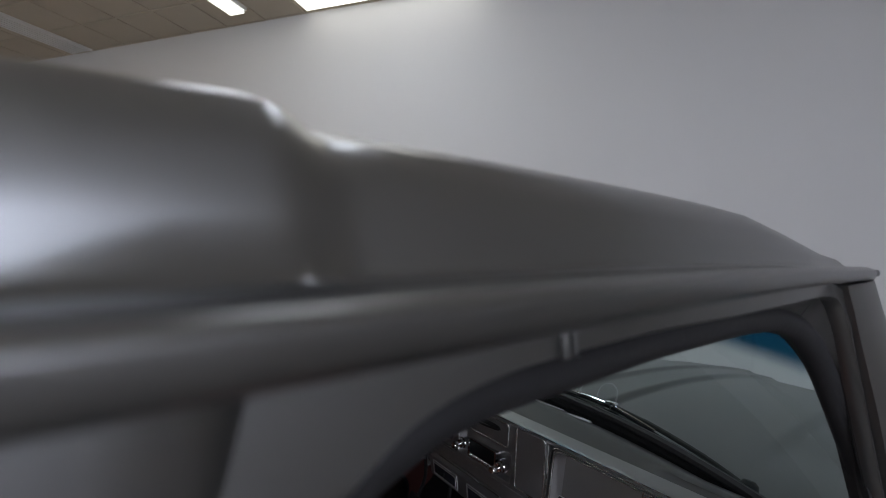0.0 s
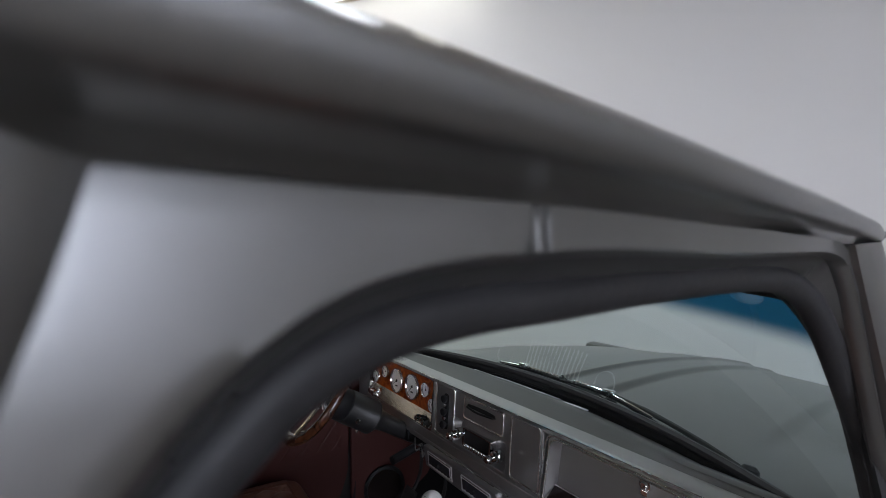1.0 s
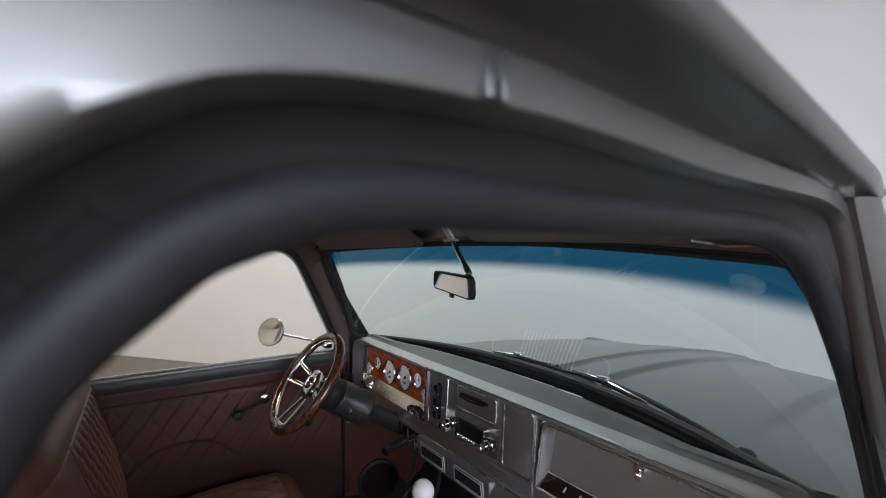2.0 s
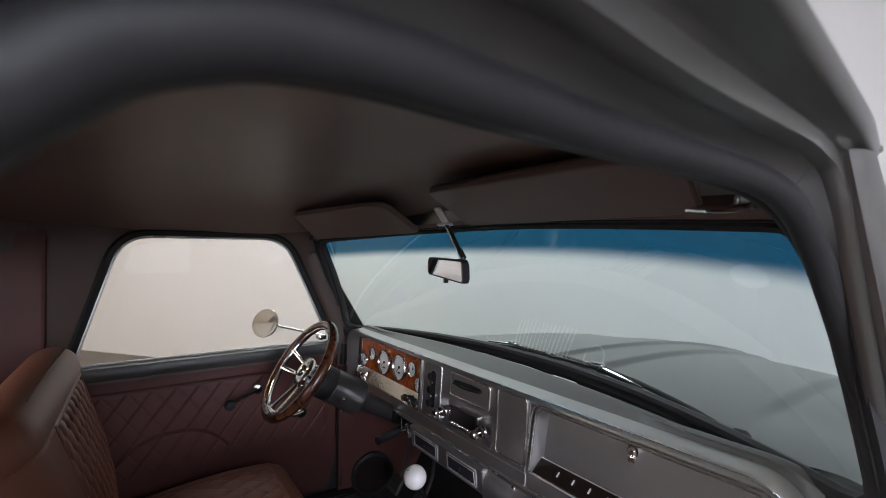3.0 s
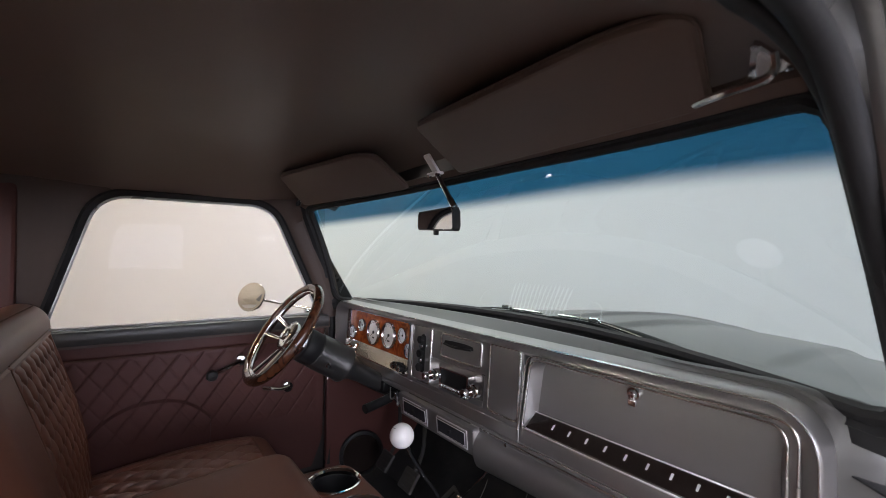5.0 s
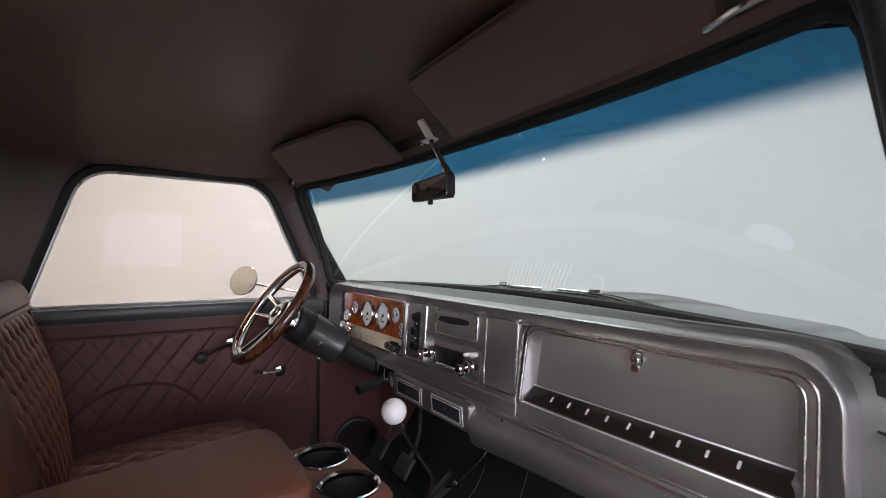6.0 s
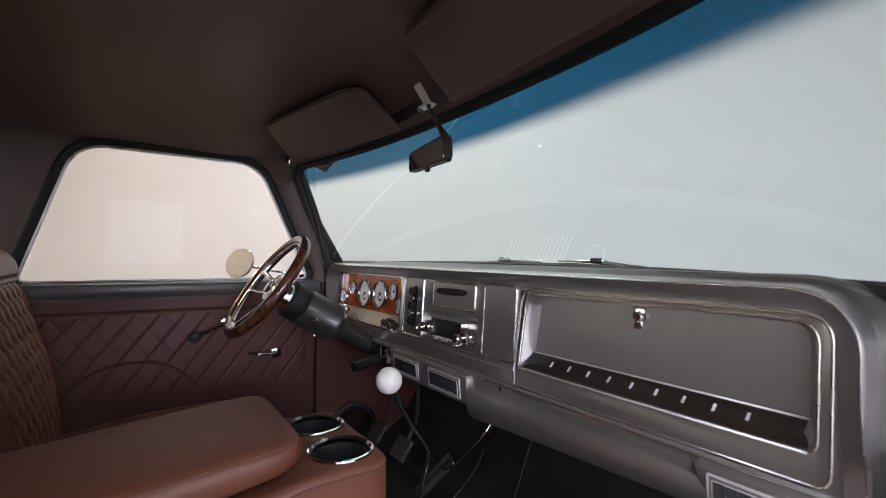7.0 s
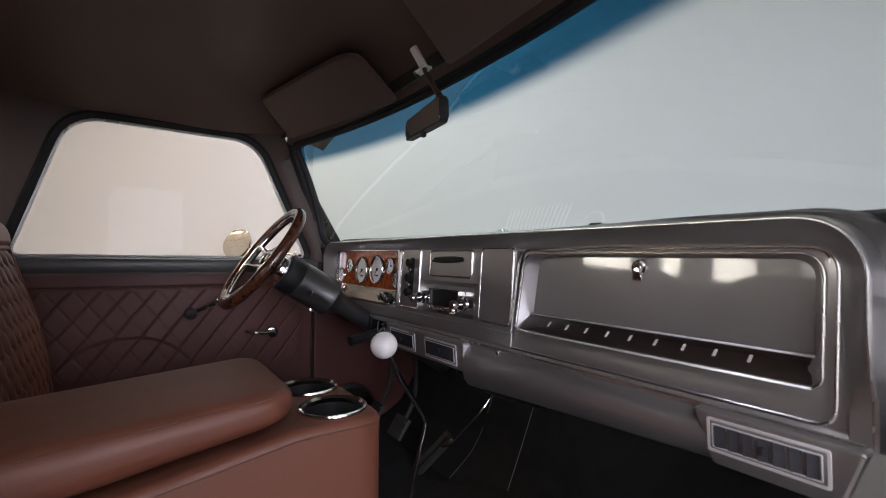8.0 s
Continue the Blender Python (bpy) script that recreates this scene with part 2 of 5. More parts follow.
def room_box(u0, u1, n0, n1, z0, z1):
    bm = bmesh.new()
    vs = [bm.verts.new(R(u, n, z)) for z in (z0, z1) for u, n in ((u0, n0), (u1, n0), (u1, n1), (u0, n1))]
    for f in ((3, 2, 1, 0), (4, 5, 6, 7), (0, 1, 5, 4), (1, 2, 6, 5), (2, 3, 7, 6), (3, 0, 4, 7)):
        bm.faces.new([vs[k] for k in f])
    return bm


def structure(name, bm, mat, label, category):
    return tagged(part(name, bm, mat), label, category, kind="structure")


structure("floor", room_box(-9.2, 6.2, -6.2, NWALL + 0.2, -0.2, 0), FLOOR, "speckled tan studio floor under the pickup", "floor")
structure("wall_north", room_box(-9, 6, NWALL, NWALL + 0.2, 0, CEIL), WHITEWALL, "plain light grey painted studio wall behind the pickup", "wall")
WINDOWS = (-7.0, -4.2, -1.4, 1.4, 4.9)
gaps = [-9.0] + [w + d for w in WINDOWS for d in (-1.0, 1.0)] + [6.0]
structure("wall_south", join(room_box(-9, 6, -6.2, -6, 0, 0.8), room_box(-9, 6, -6.2, -6, 3.0, CEIL), *[room_box(gaps[k], gaps[k + 1], -6.2, -6, 0.8, 3.0) for k in range(0, len(gaps), 2)]), WHITEWALL, "light grey painted studio wall with large windows", "wall")
for k, w in enumerate(WINDOWS):
    win = thing("window_%d" % (k + 1), R(w, -6.1, 0.8), "tall window with a slim white frame and daylight behind", "window", kind="structure")
    part("window_frame", join(room_box(w - 1.0, w - 0.94, -6.14, -6.06, 0.8, 3.0), room_box(w + 0.94, w + 1.0, -6.14, -6.06, 0.8, 3.0), room_box(w - 0.94, w + 0.94, -6.14, -6.06, 0.8, 0.86), room_box(w - 0.94, w + 0.94, -6.14, -6.06, 2.94, 3.0), room_box(w - 0.02, w + 0.02, -6.13, -6.07, 0.86, 2.94)), WHITEMETAL, win)

def window_light(u, n, z, du, dz, face, watts, color):
    """Daylight entering at a window's opening."""
    lamp = bpy.data.lights.new("daylight", "AREA")
    lamp.shape, lamp.size, lamp.size_y = "RECTANGLE", du, dz
    lamp.energy, lamp.color = watts, color
    ob = new("daylight", lamp)
    into = R(face[0], face[1], 0)
    ob.matrix_world = look(R(u, n, z), R(u, n, z) + into)
    return ob


for w, watts in zip(WINDOWS, SOUTH_LIGHT):
    window_light(w, -5.98, 1.9, 1.88, 2.08, (0, 1), watts, (0.96, 0.95, 1.0) if w < 3 else (0.91, 0.92, 1.08))
structure("backdrop", room_box(-9.4, 6.4, -7.0, -6.9, 0.0, 4.4), DAY, "bright overcast daylight outside the windows", "sky")


def side_wall(name, u0, u1, openings, z0, z1, first, backdrop, glow, label):
    """An end wall with windows: openings are (centre, half width) along it."""
    gaps = [-6.2] + [c + d * h for c, h in openings for d in (-1, 1)] + [NWALL + 0.2]
    solid = [room_box(u0, u1, -6.2, NWALL + 0.2, 0, z0), room_box(u0, u1, -6.2, NWALL + 0.2, z1, CEIL)]
    structure(name, join(*solid, *[room_box(u0, u1, gaps[k], gaps[k + 1], z0, z1) for k in range(0, len(gaps), 2)]), WHITEWALL, "light grey painted studio wall with windows", "wall")
    m = (u0 + u1) / 2
    for k, (c, h) in enumerate(openings):
        win = thing("window_%d" % (first + k), R(m, c, z0), "window with a slim white frame and daylight behind", "window", kind="structure")
        part("window_frame", join(room_box(m - 0.04, m + 0.04, c - h, c - h + 0.05, z0, z1), room_box(m - 0.04, m + 0.04, c + h - 0.05, c + h, z0, z1), room_box(m - 0.04, m + 0.04, c - h + 0.05, c + h - 0.05, z0, z0 + 0.05), room_box(m - 0.04, m + 0.04, c - h + 0.05, c + h - 0.05, z1 - 0.05, z1)), WHITEMETAL, win)
    out = u1 + 0.7 if u1 > 0 else u0 - 0.8
    structure(backdrop, room_box(out, out + 0.1, -6.6, 4.4, 0.0, 4.5), glow, label, "sky")


side_wall("wall_east", 6.0, 6.2, ((-5.1, 0.85),), 1.0, 3.4, 6, "backdrop_east", DAY_EAST, "pale overcast daylight outside the windows")
side_wall("wall_west", -9.2, -9.0, ((-5.35, 0.5), (-4.0, 0.25), (-2.55, 0.65)), 2.08, 2.72, 7, "backdrop_west", DAY_WEST, "bright daylight outside the high windows")


def ceiling():
    """Lay-in tiles in a metal grid."""
    bms = [room_box(-9.2, 6.2, -6.2, NWALL + 0.2, CEIL + 0.06, CEIL + 0.2)]
    out = bms[0]
    vs_u = np.arange(-9, 6, 0.61)
    vs_n = np.arange(NWALL, -6, -0.61)
    verts, faces = [], []

    def slab(u0, u1, n0, n1, z0, z1):
        b = len(verts)
        verts.extend(R(u, n, z) for z in (z0, z1) for u, n in ((u0, n0), (u1, n0), (u1, n1), (u0, n1)))
        faces.extend([[b + k for k in f] for f in ((3, 2, 1, 0), (0, 1, 5, 4), (1, 2, 6, 5), (2, 3, 7, 6), (3, 0, 4, 7))])
    for u in vs_u:
        for n in vs_n:
            slab(u + 0.02, u + 0.59, n - 0.59, n - 0.02, CEIL + random.uniform(0.004, 0.009), CEIL + 0.06)
    for u in vs_u:
        slab(u - 0.012, u + 0.012, -6, NWALL, CEIL, CEIL + 0.05)
    for n in vs_n:
        slab(-9, 6, n - 0.012, n + 0.012, CEIL - 0.001, CEIL + 0.05)
    me = bpy.data.meshes.new("ceiling")
    me.from_pydata([tuple(v) for v in verts], [], faces)
    out.from_mesh(me)
    bpy.data.meshes.remove(me)
    return out


structure("ceiling", ceiling(), TILE, "off-white suspended ceiling of square lay-in tiles", "ceiling")


def strip_light(u, n, lu, ln, drop=0.0, glow=GLOW):
    """A fixture on the ceiling, or hung from it on two rods by drop metres."""
    z = CEIL + 0.075 - drop if n > 3.5 else CEIL - drop
    t = thing("strip_light", R(u, n, z), "white fluorescent light fixture with a glowing diffuser on the ceiling", "light fixture", "fluorescent ceiling lights")
    part("housing", room_box(u - lu / 2, u + lu / 2, n - ln / 2, n + ln / 2, z - 0.05, z - 0.004), WHITEMETAL, t)
    part("diffuser", room_box(u - lu / 2 + 0.02, u + lu / 2 - 0.02, n - ln / 2 + 0.02, n + ln / 2 - 0.02, z - 0.085, z - 0.05), glow, t, "glowing white diffuser")
    if drop:
        for d in (-0.35, 0.35):
            part("rod", tube([R(u, n + d * ln, z - 0.01), R(u, n + d * ln, CEIL)], 0.006, 6), WHITEMETAL, t, "thin hanging rod")
    return t


for u, n, lu, ln in ((-1.70, 3.62, 2.3, 0.66), (-3.62, 2.9, 0.24, 1.5), (-1.7, 2.1, 2.4, 0.4), (-1.2, -1.9, 2.4, 0.4), (2.4, -2.4, 2.4, 0.4), (-5.0, 0.0, 2.4, 0.4), (-5.0, -2.6, 2.4, 0.4), (2.6, -4.2, 2.4, 0.4), (-1.2, -4.2, 2.4, 0.4)):
    strip_light(u, n, lu, ln, 0.0, GLOW_DIM if n > 2.5 else GLOW_WARM if u < -3 else GLOW_COOL if u > 2 and n < -2.2 else GLOW)

for u, n, lu, ln, drop in ((5.55, -5.0, 0.5, 0.8, 0.95), (5.75, -3.85, 0.2, 1.2, 0.86), (5.75, -3.75, 0.2, 1.1, 1.03)):
    strip_light(u, n, lu, ln, drop, GLOW_COOL)


def ceiling_vent():
    t = thing("ceiling_vent", R(-6.75, 3.2, CEIL), "long white slotted air vent in the ceiling", "vent")
    part("frame", join(room_box(-6.95, -6.92, 2.0, 3.95, CEIL - 0.03, CEIL - 0.003), room_box(-6.58, -6.55, 2.0, 3.95, CEIL - 0.03, CEIL - 0.003)), WHITEMETAL, t)
    for k in range(5):
        part("slat", room_box(-6.90 + 0.065 * k, -6.87 + 0.065 * k, 2.0, 3.95, CEIL - 0.022, CEIL - 0.003), WHITEMETAL, t)


ceiling_vent()

# ---- the pickup's body ----
truck = thing("pickup_truck", (0, 0, 0), "grey satin metallic vintage pickup cab with its passenger door open", "pickup truck")


def lip(y):
    """Half width of the drip rail."""
    return 0.80 - 0.10 * y if y < 0.1 else 0.79 - 0.12 * (y - 0.1)


def lip_z(y):
    return lerp([(-0.9, 1.598), (-0.3, 1.599), (-0.2, 1.598), (-0.1, 1.5965), (0.1, 1.591), (0.19, 1.5855)], y)


def step(y):
    """The rear part of the roof stands proud of the front part."""
    t = min(max((-0.386 - y) / 0.022, 0), 1)
    return t * t * (3 - 2 * t)


def roof_section(y):
    """Points from the rail in to the middle of the roof."""
    e, z0, s = lip(y), lip_z(y), step(y)
    drop = max(0.0, y + 0.02)
    k = 1 - 1.9 * drop
    pts = []
    for dx, dz in ((-0.016, 0.006), (-0.024, 0.008), (-0.031, 0.018), (-0.038, 0.032), (-0.055, 0.047), (-0.085, 0.058), (-0.13, 0.066), (-0.22, 0.077), (-0.40, 0.087), (-0.60, 0.092)):
        near = min(1.0, -dx / 0.05)
        out = 0.003 * s * near * (1 if dx > -0.2 else 0)
        pts.append((e + dx + out, z0 + dz * k + (0.0075 - 0.07 * max(0, -0.41 - y)) * s * near))
    return pts + [(0.0, pts[-1][1] + 0.003)]


rows = []
for y in np.concatenate([np.linspace(-0.80, -0.46, 8), np.linspace(-0.43, -0.37, 21), np.linspace(-0.33, 0.26, 20)]):
    half = [(x, float(y), z) for x, z in roof_section(float(y))]
    rows.append(half + [(-x, yy, z) for x, yy, z in half[-2::-1]])
rows.append([(x, 0.275, 1.568) for x, _, _ in rows[-1]])
part("roof", thick(grid(rows), 0.004), PAINT, truck, "smooth grey roof with a stepped rear edge")

for side in (1, -1):
    ys = np.linspace(-0.80, 0.19, 34)
    rows = []
    for y in ys:
        y = float(y)
        e, z = lip(y), lip_z(y)
        out = lerp([(-0.80, 0.010), (-0.30, 0.010), (0.08, 0.007), (0.19, 0.002)], y)
        sec = [(-0.024, 0.0058), (-0.012, 0.0052), (-0.004, 0.0068), (0.0, 0.0066), (0.0022, 0.0058), (0.0033, 0.0042), (0.0031, 0.0018), (0.0020, -0.0010), (0.0004, -0.0034), (-0.0022, -0.0052), (-0.0060, -0.0056), (-0.0125, -0.0048), (-0.018, -0.0062), (-0.0235, -0.0095), (-0.030, -0.008)]
        rows.append([(side * (e + a + (out if -0.0125 < a else 0.0)), y, z + b) for a, b in sec])
    part("drip_rail", grid(rows, wrap_v=True, caps=True), PAINT, truck, "grey drip rail along the roof edge")

# the side of the cab round the open door: outer skin, rolled jamb edge, black inner flange, rubber seal
ARC = smooth_path([(0.330, 1.205), (0.276, 1.295), (0.198, 1.424), (0.150, 1.505), (0.1315, 1.537), (0.122, 1.552), (0.112, 1.562), (0.095, 1.5685), (0.04, 1.5725), (-0.04, 1.5725), (-0.132, 1.5725), (-0.249, 1.575), (-0.310, 1.574), (-0.347, 1.571), (-0.371, 1.565), (-0.388, 1.5555), (-0.398, 1.548), (-0.406, 1.540), (-0.414, 1.529), (-0.426, 1.50), (-0.438, 1.44), (-0.450, 1.30), (-0.46, 1.0), (-0.46, 0.55)], 6)
ARC = [Vector((p[0], p[1])) for p in ARC]
SEAL = smooth_path([(0.758, 0.40, 1.12), (0.754, 0.358, 1.20), (0.752, 0.318, 1.275), (0.751, 0.270, 1.354), (0.750, 0.228, 1.405), (0.750, 0.190, 1.448), (0.749, 0.150, 1.492), (0.748, 0.105, 1.528), (0.746, 0.055, 1.547), (0.745, -0.01, 1.554), (0.7505, -0.155, 1.555), (0.7595, -0.245, 1.5545), (0.7655, -0.305, 1.5545), (0.769, -0.340, 1.551), (0.771, -0.360, 1.545), (0.7725, -0.376, 1.538), (0.774, -0.388, 1.528), (0.775, -0.400, 1.517), (0.776, -0.412, 1.50), (0.778, -0.430, 1.45), (0.779, -0.442, 1.35), (0.781, -0.452, 1.20), (0.782, -0.455, 1.0), (0.782, -0.455, 0.56)], 6)


def arc_frame(i):
    """Outward direction in the side's plane."""
    a, b = ARC[max(i - 1, 0)], ARC[min(i + 1, len(ARC) - 1)]
    t = (b - a).normalized()
    return Vector((-t.y, t.x))


def side_x(y):
    t = min(max((y + 0.2) / 0.25, 0), 1)
    return lip(y) - 0.0235 + 0.009 * t * t * (3 - 2 * t)


rows, edge = [], []
for i, p in enumerate(ARC):
    nrm = arc_frame(i)
    if nrm.dot(Vector((-0.1, 1.2)) - p) > 0:
        nrm = -nrm
    y, z = p
    # outwards end: under the rail, or 25 mm behind the edge
    far = min(max(lip_z(y) - 0.0095 - z, 0.004) / max(nrm.y, 0.05), 0.055)
    pillar = min(max((y - 0.085) / 0.05, 0), 1) if y > 0 else 0.0
    far = far * (1 - pillar) + 0.004 * pillar
    row = []
    for k in (1.0, 0.75, 0.5, 0.3, 0.15, 0.05):
        q = p + nrm * far * k
        lean = min(max((-0.28 - q.x) / 0.08, 0), 1) * (0.08 * (q.y - 1.55) + 2.5 * min(max(0.0, 1.562 - q.y), 0.07) ** 2)
        row.append(((side_x(q.x) - 0.002 * (1 - k) - lean) * (1 - pillar) + 0.777 * pillar, q.x, q.y))
    x0 = row[-1][0]
    edge.append(Vector((x0 - 0.014, p.x, p.y)))
    row += [(x0 - 0.002, p.x, p.y), (x0 - 0.006, p.x - nrm.x * 0.002, p.y - nrm.y * 0.002), (x0 - 0.014, p.x - nrm.x * 0.001, p.y - nrm.y * 0.001)]
    rows.append(row)
part("door_jamb", thick(grid(rows), 0.0015), PAINT, truck, "grey rolled edge of the door opening")

# the joint in the jamb: a small pressed rib
for yy, w in ((-0.3085, 0.0032), (-0.3030, 0.0024)):
    part("jamb_rib", moved(rbox(-0.0016, 0.0016, -w / 2, w / 2, -0.0075, 0.0075, 0.0007), pose(side_x(yy) - 0.001, yy, 1.5818, 0, -6, 0)), PAINT, truck)

# outer skin behind the opening, standing proud of the jamb
rows = []
for z in np.linspace(1.594, 0.55, 40):
    z = float(z)
    y_edge = lerp([(0.5, -0.492), (1.0, -0.488), (1.45, -0.470), (1.53, -0.446), (1.56, -0.437), (1.58, -0.432), (1.594, -0.429)], z)
    bulge = 0.02 * math.sin(min(max((1.594 - z) / 0.6, 0), 1) * math.pi / 2)
    rows.append([(side_x(y_edge) - 0.005, y_edge + 0.016, z), (side_x(y_edge) - 0.001 + bulge * 0.2, y_edge + 0.013, z), (side_x(y_edge) + 0.003 + bulge * 0.4, y_edge + 0.006, z), (side_x(y_edge) + 0.006 + bulge * 0.6, y_edge - 0.008, z), (side_x(y_edge) + 0.010 + bulge, y_edge - 0.05, z), (side_x(-0.6) + bulge, -0.62, z), (side_x(-0.7) - 0.02 + bulge, -0.74, z), (side_x(-0.7) - 0.10, -0.80, z)])
part("quarter_panel", thick(grid(rows), 0.002), PAINT, truck, "grey rear quarter of the cab")
part("quarter_panel", thick(grid([[(-x, min(y - 0.075, -0.555), z) for x, y, z in r] for r in rows]), 0.002), PAINT, truck)

# soffit between the jamb and the seal; a darker paint stands in for its shade
FINE = [Vector(a).lerp(Vector(b), t / 8) for a, b in zip(SEAL, SEAL[1:]) for t in range(8)]
rows = []
for p0 in edge:
    p1 = min(FINE, key=lambda q: (q.y - p0.y) ** 2 + (q.z - p0.z) ** 2)
    rows.append([p0.lerp(p1, t) + Vector((0, 0, 0.003 * math.sin(math.pi * t))) for t in (0, 0.2, 0.4, 0.6, 0.8, 1.0)])
part("soffit", thick(grid(rows), 0.0012), COLUMN_PAINT, truck, "glossy soffit of the door opening, its shade put into the colour")
part("soffit_joint", tube([edge[42] + Vector((-0.001, 0, -0.0015)), edge[42].lerp(Vector(min((Vector(q) for q in SEAL), key=lambda q: (q.y - edge[42].y) ** 2 + (q.z - edge[42].z) ** 2)), 0.8) + Vector((0, 0, -0.0005))], 0.0006, 5), BLACK, truck, "thin welded joint")
part("door_seal", tube(SEAL, 0.0125, 14), RUBBER, truck, "thick round black rubber door seal")
part("seal_lip", tube([p + Vector((-0.026 + 0.022 * min(max((p.y - 0.02) / 0.16, 0), 1), 0.003, 0.003)) for p in SEAL], 0.0080, 10), RUBBER, truck, "black inner lip of the door seal")


# ---- windshield ----
def WS(u, v, off=0.0):
    """A place on the glass: u -1..1 across, v 0..1 up, off metres inwards."""
    au = abs(u)
    x = u * (0.735 - 0.035 * v) + 0.034 * max(u, 0)
    yb, yt = 0.520 - 0.20 * au ** 2.2, 0.318 - 0.125 * au ** 2.2
    zb, zt = 1.203 - 0.012 * au ** 2, 1.568 - 0.022 * au ** 2
    y = yb + (yt - yb) * v - 0.012 * math.sin(math.pi * v) * -1
    z = zb + (zt - zb) * v
    return Vector((x, y - 0.86 * off, z - 0.5 * off))


GU, GV = np.linspace(-1.06, 1.0, 49), np.linspace(0, 1, 25)
glass = part("windshield", grid([[WS(float(u), float(v)) for u in GU] for v in GV]), GLASS_FRONT, truck, "greenish windshield with a blue tinted band along the top")
glass.visible_shadow = False
heights = glass.data.attributes.new("glass_height", "FLOAT", "POINT")
heights.data.foreach_set("value", [float(v) + 0.04 * max(0.0, float(u) - 0.4) ** 2 / 0.36 for v in GV for u in GU])


def densify(poly, n):
    P = [Vector(p) for p in poly]
    L = [0]
    for i in range(len(P)):
        L.append(L[-1] + (P[(i + 1) % len(P)] - P[i]).length)
    out = []
    for k in range(n):
        s = L[-1] * k / n
        i = max(j for j in range(len(P)) if L[j] <= s + 1e-9)
        t = (s - L[i]) / max(L[i + 1] - L[i], 1e-9)
        out.append(P[i].lerp(P[(i + 1) % len(P)], t))
    return out


# closer points in u than v, so that the corners stay round in metres
OUT2 = densify([(p[0], p[1]) for p in rounded([(-1.018 * 1.75, 0.035), (0.992 * 1.75, 0.035), (0.992 * 1.75, 0.945), (0.3 * 1.75, 0.972), (-1.018 * 1.75, 0.978)], [0.10, 0.10, 0.09, 0.3, 0.09], 8)], 170)
OUT2 = [Vector((p.x / 1.75, p.y)) for p in OUT2]
part("windshield_gasket", tube([WS(p.x, p.y, 0.006) for p in OUT2], 0.011, 8, closed=True), RUBBER, truck, "black rubber windshield gasket")
# the frame round the glass, inside, in brown trim
rows = [[], [], [], []]
for p in OUT2:
    d = Vector((p.x * 0.035, (p.y - 0.5) * 0.22))
    q = p + d
    rows[0].append(WS(p.x, p.y, 0.004))
    rows[1].append(WS(p.x + d.x * 0.3, p.y + d.y * 0.3, 0.020))
    rows[2].append(WS(p.x + d.x * 0.7, p.y + d.y * 0.7, 0.026))
    rows[3].append(WS(q.x, q.y, 0.012))
part("windshield_surround", thick(grid(rows[:2], wrap_v=True), 0.002), RUBBER, truck, "black trim round the windshield")
count = len(OUT2)
first = next(k for k in range(count) if OUT2[k].y >= 0.915 and OUT2[k - 1].y < 0.915)
top = [k % count for k in range(first, first + count) if OUT2[k % count].y >= 0.915]
rest = [k % count for k in range(first + len(top) - 1, first + count + 1)]
part("windshield_sill", thick(grid([[r[k] for k in rest] for r in rows[1:]]), 0.002), RUBBER, truck, "black sill and side trim round the windshield")
part("windshield_header", thick(grid([[r[k] for k in top] for r in rows[1:]]), 0.002), HEADLINER, truck, "dark brown vinyl trim over the windshield")

# outer pillars: a jamb face beside the seal, a dark joint, and the proud outer skin
def seam_y(z):
    return 0.112 + (1.578 - z) * 0.60


for side in (1, -1):
    jamb, skin, joint = [], [], []
    for k in range(21):
        z = 1.578 - 0.68 * k / 20
        y = seam_y(z)
        w = 0.004 * min(1.0, k / 4)
        f = 1.0 if side > 0 else 0.42
        jamb.append([(side * 0.747, y + 0.030, z + 0.006), (side * 0.757, y + 0.012, z + 0.002), (side * 0.764, y - 0.003, z - 0.001), (side * 0.770, y - 0.0065, z - 0.002), (side * 0.775, y - 0.005, z - 0.001), (side * 0.7775, y - 0.0015, z)])
        joint.append([(side * 0.772, y - 0.002, z), (side * 0.772, y + 0.003, z + 0.001)])
        skin.append([(side * 0.770, y + 0.0016, z + 0.001), (side * (0.780 + w), y + 0.0018, z + 0.001), (side * (0.783 + w), y + 0.006, z + 0.002), (side * (0.786 + 2 * w), y + 0.022 * f, z + 0.003), (side * (0.787 + 3 * w), y + 0.050 * f, z + 0.004), (side * (0.782 + 3 * w), y + 0.075 * f, z + 0.006), (side * 0.76, y + 0.088 * f, z + 0.008)])
    if side < 0:
        # darker than the body paint: the colour imitates shade on this face
        part("pillar_jamb", thick(grid(jamb), 0.002), COLUMN_PAINT, truck, "inner face of the windshield pillar, shade put into its grey", 85)
    part("pillar_joint", thick(grid(joint), 0.001), BLACK, truck)
    part("pillar_skin", thick(grid(skin), 0.002), PAINT, truck, "grey outer skin of the windshield pillar")
    part("pillar_bolt", lathe([(0.0035, 0), (0.0035, 0.0015), (0, 0.002)], (side * 0.7665, 0.138, 1.530), (side * 0.4, -1, -0.6), 10), PAINT, truck)
    part("rail_end", rbox(min(side * 0.766, side * 0.786), max(side * 0.766, side * 0.786), 0.168, 0.192, 1.5855, 1.5925, 0.002), COLUMN_PAINT, truck)

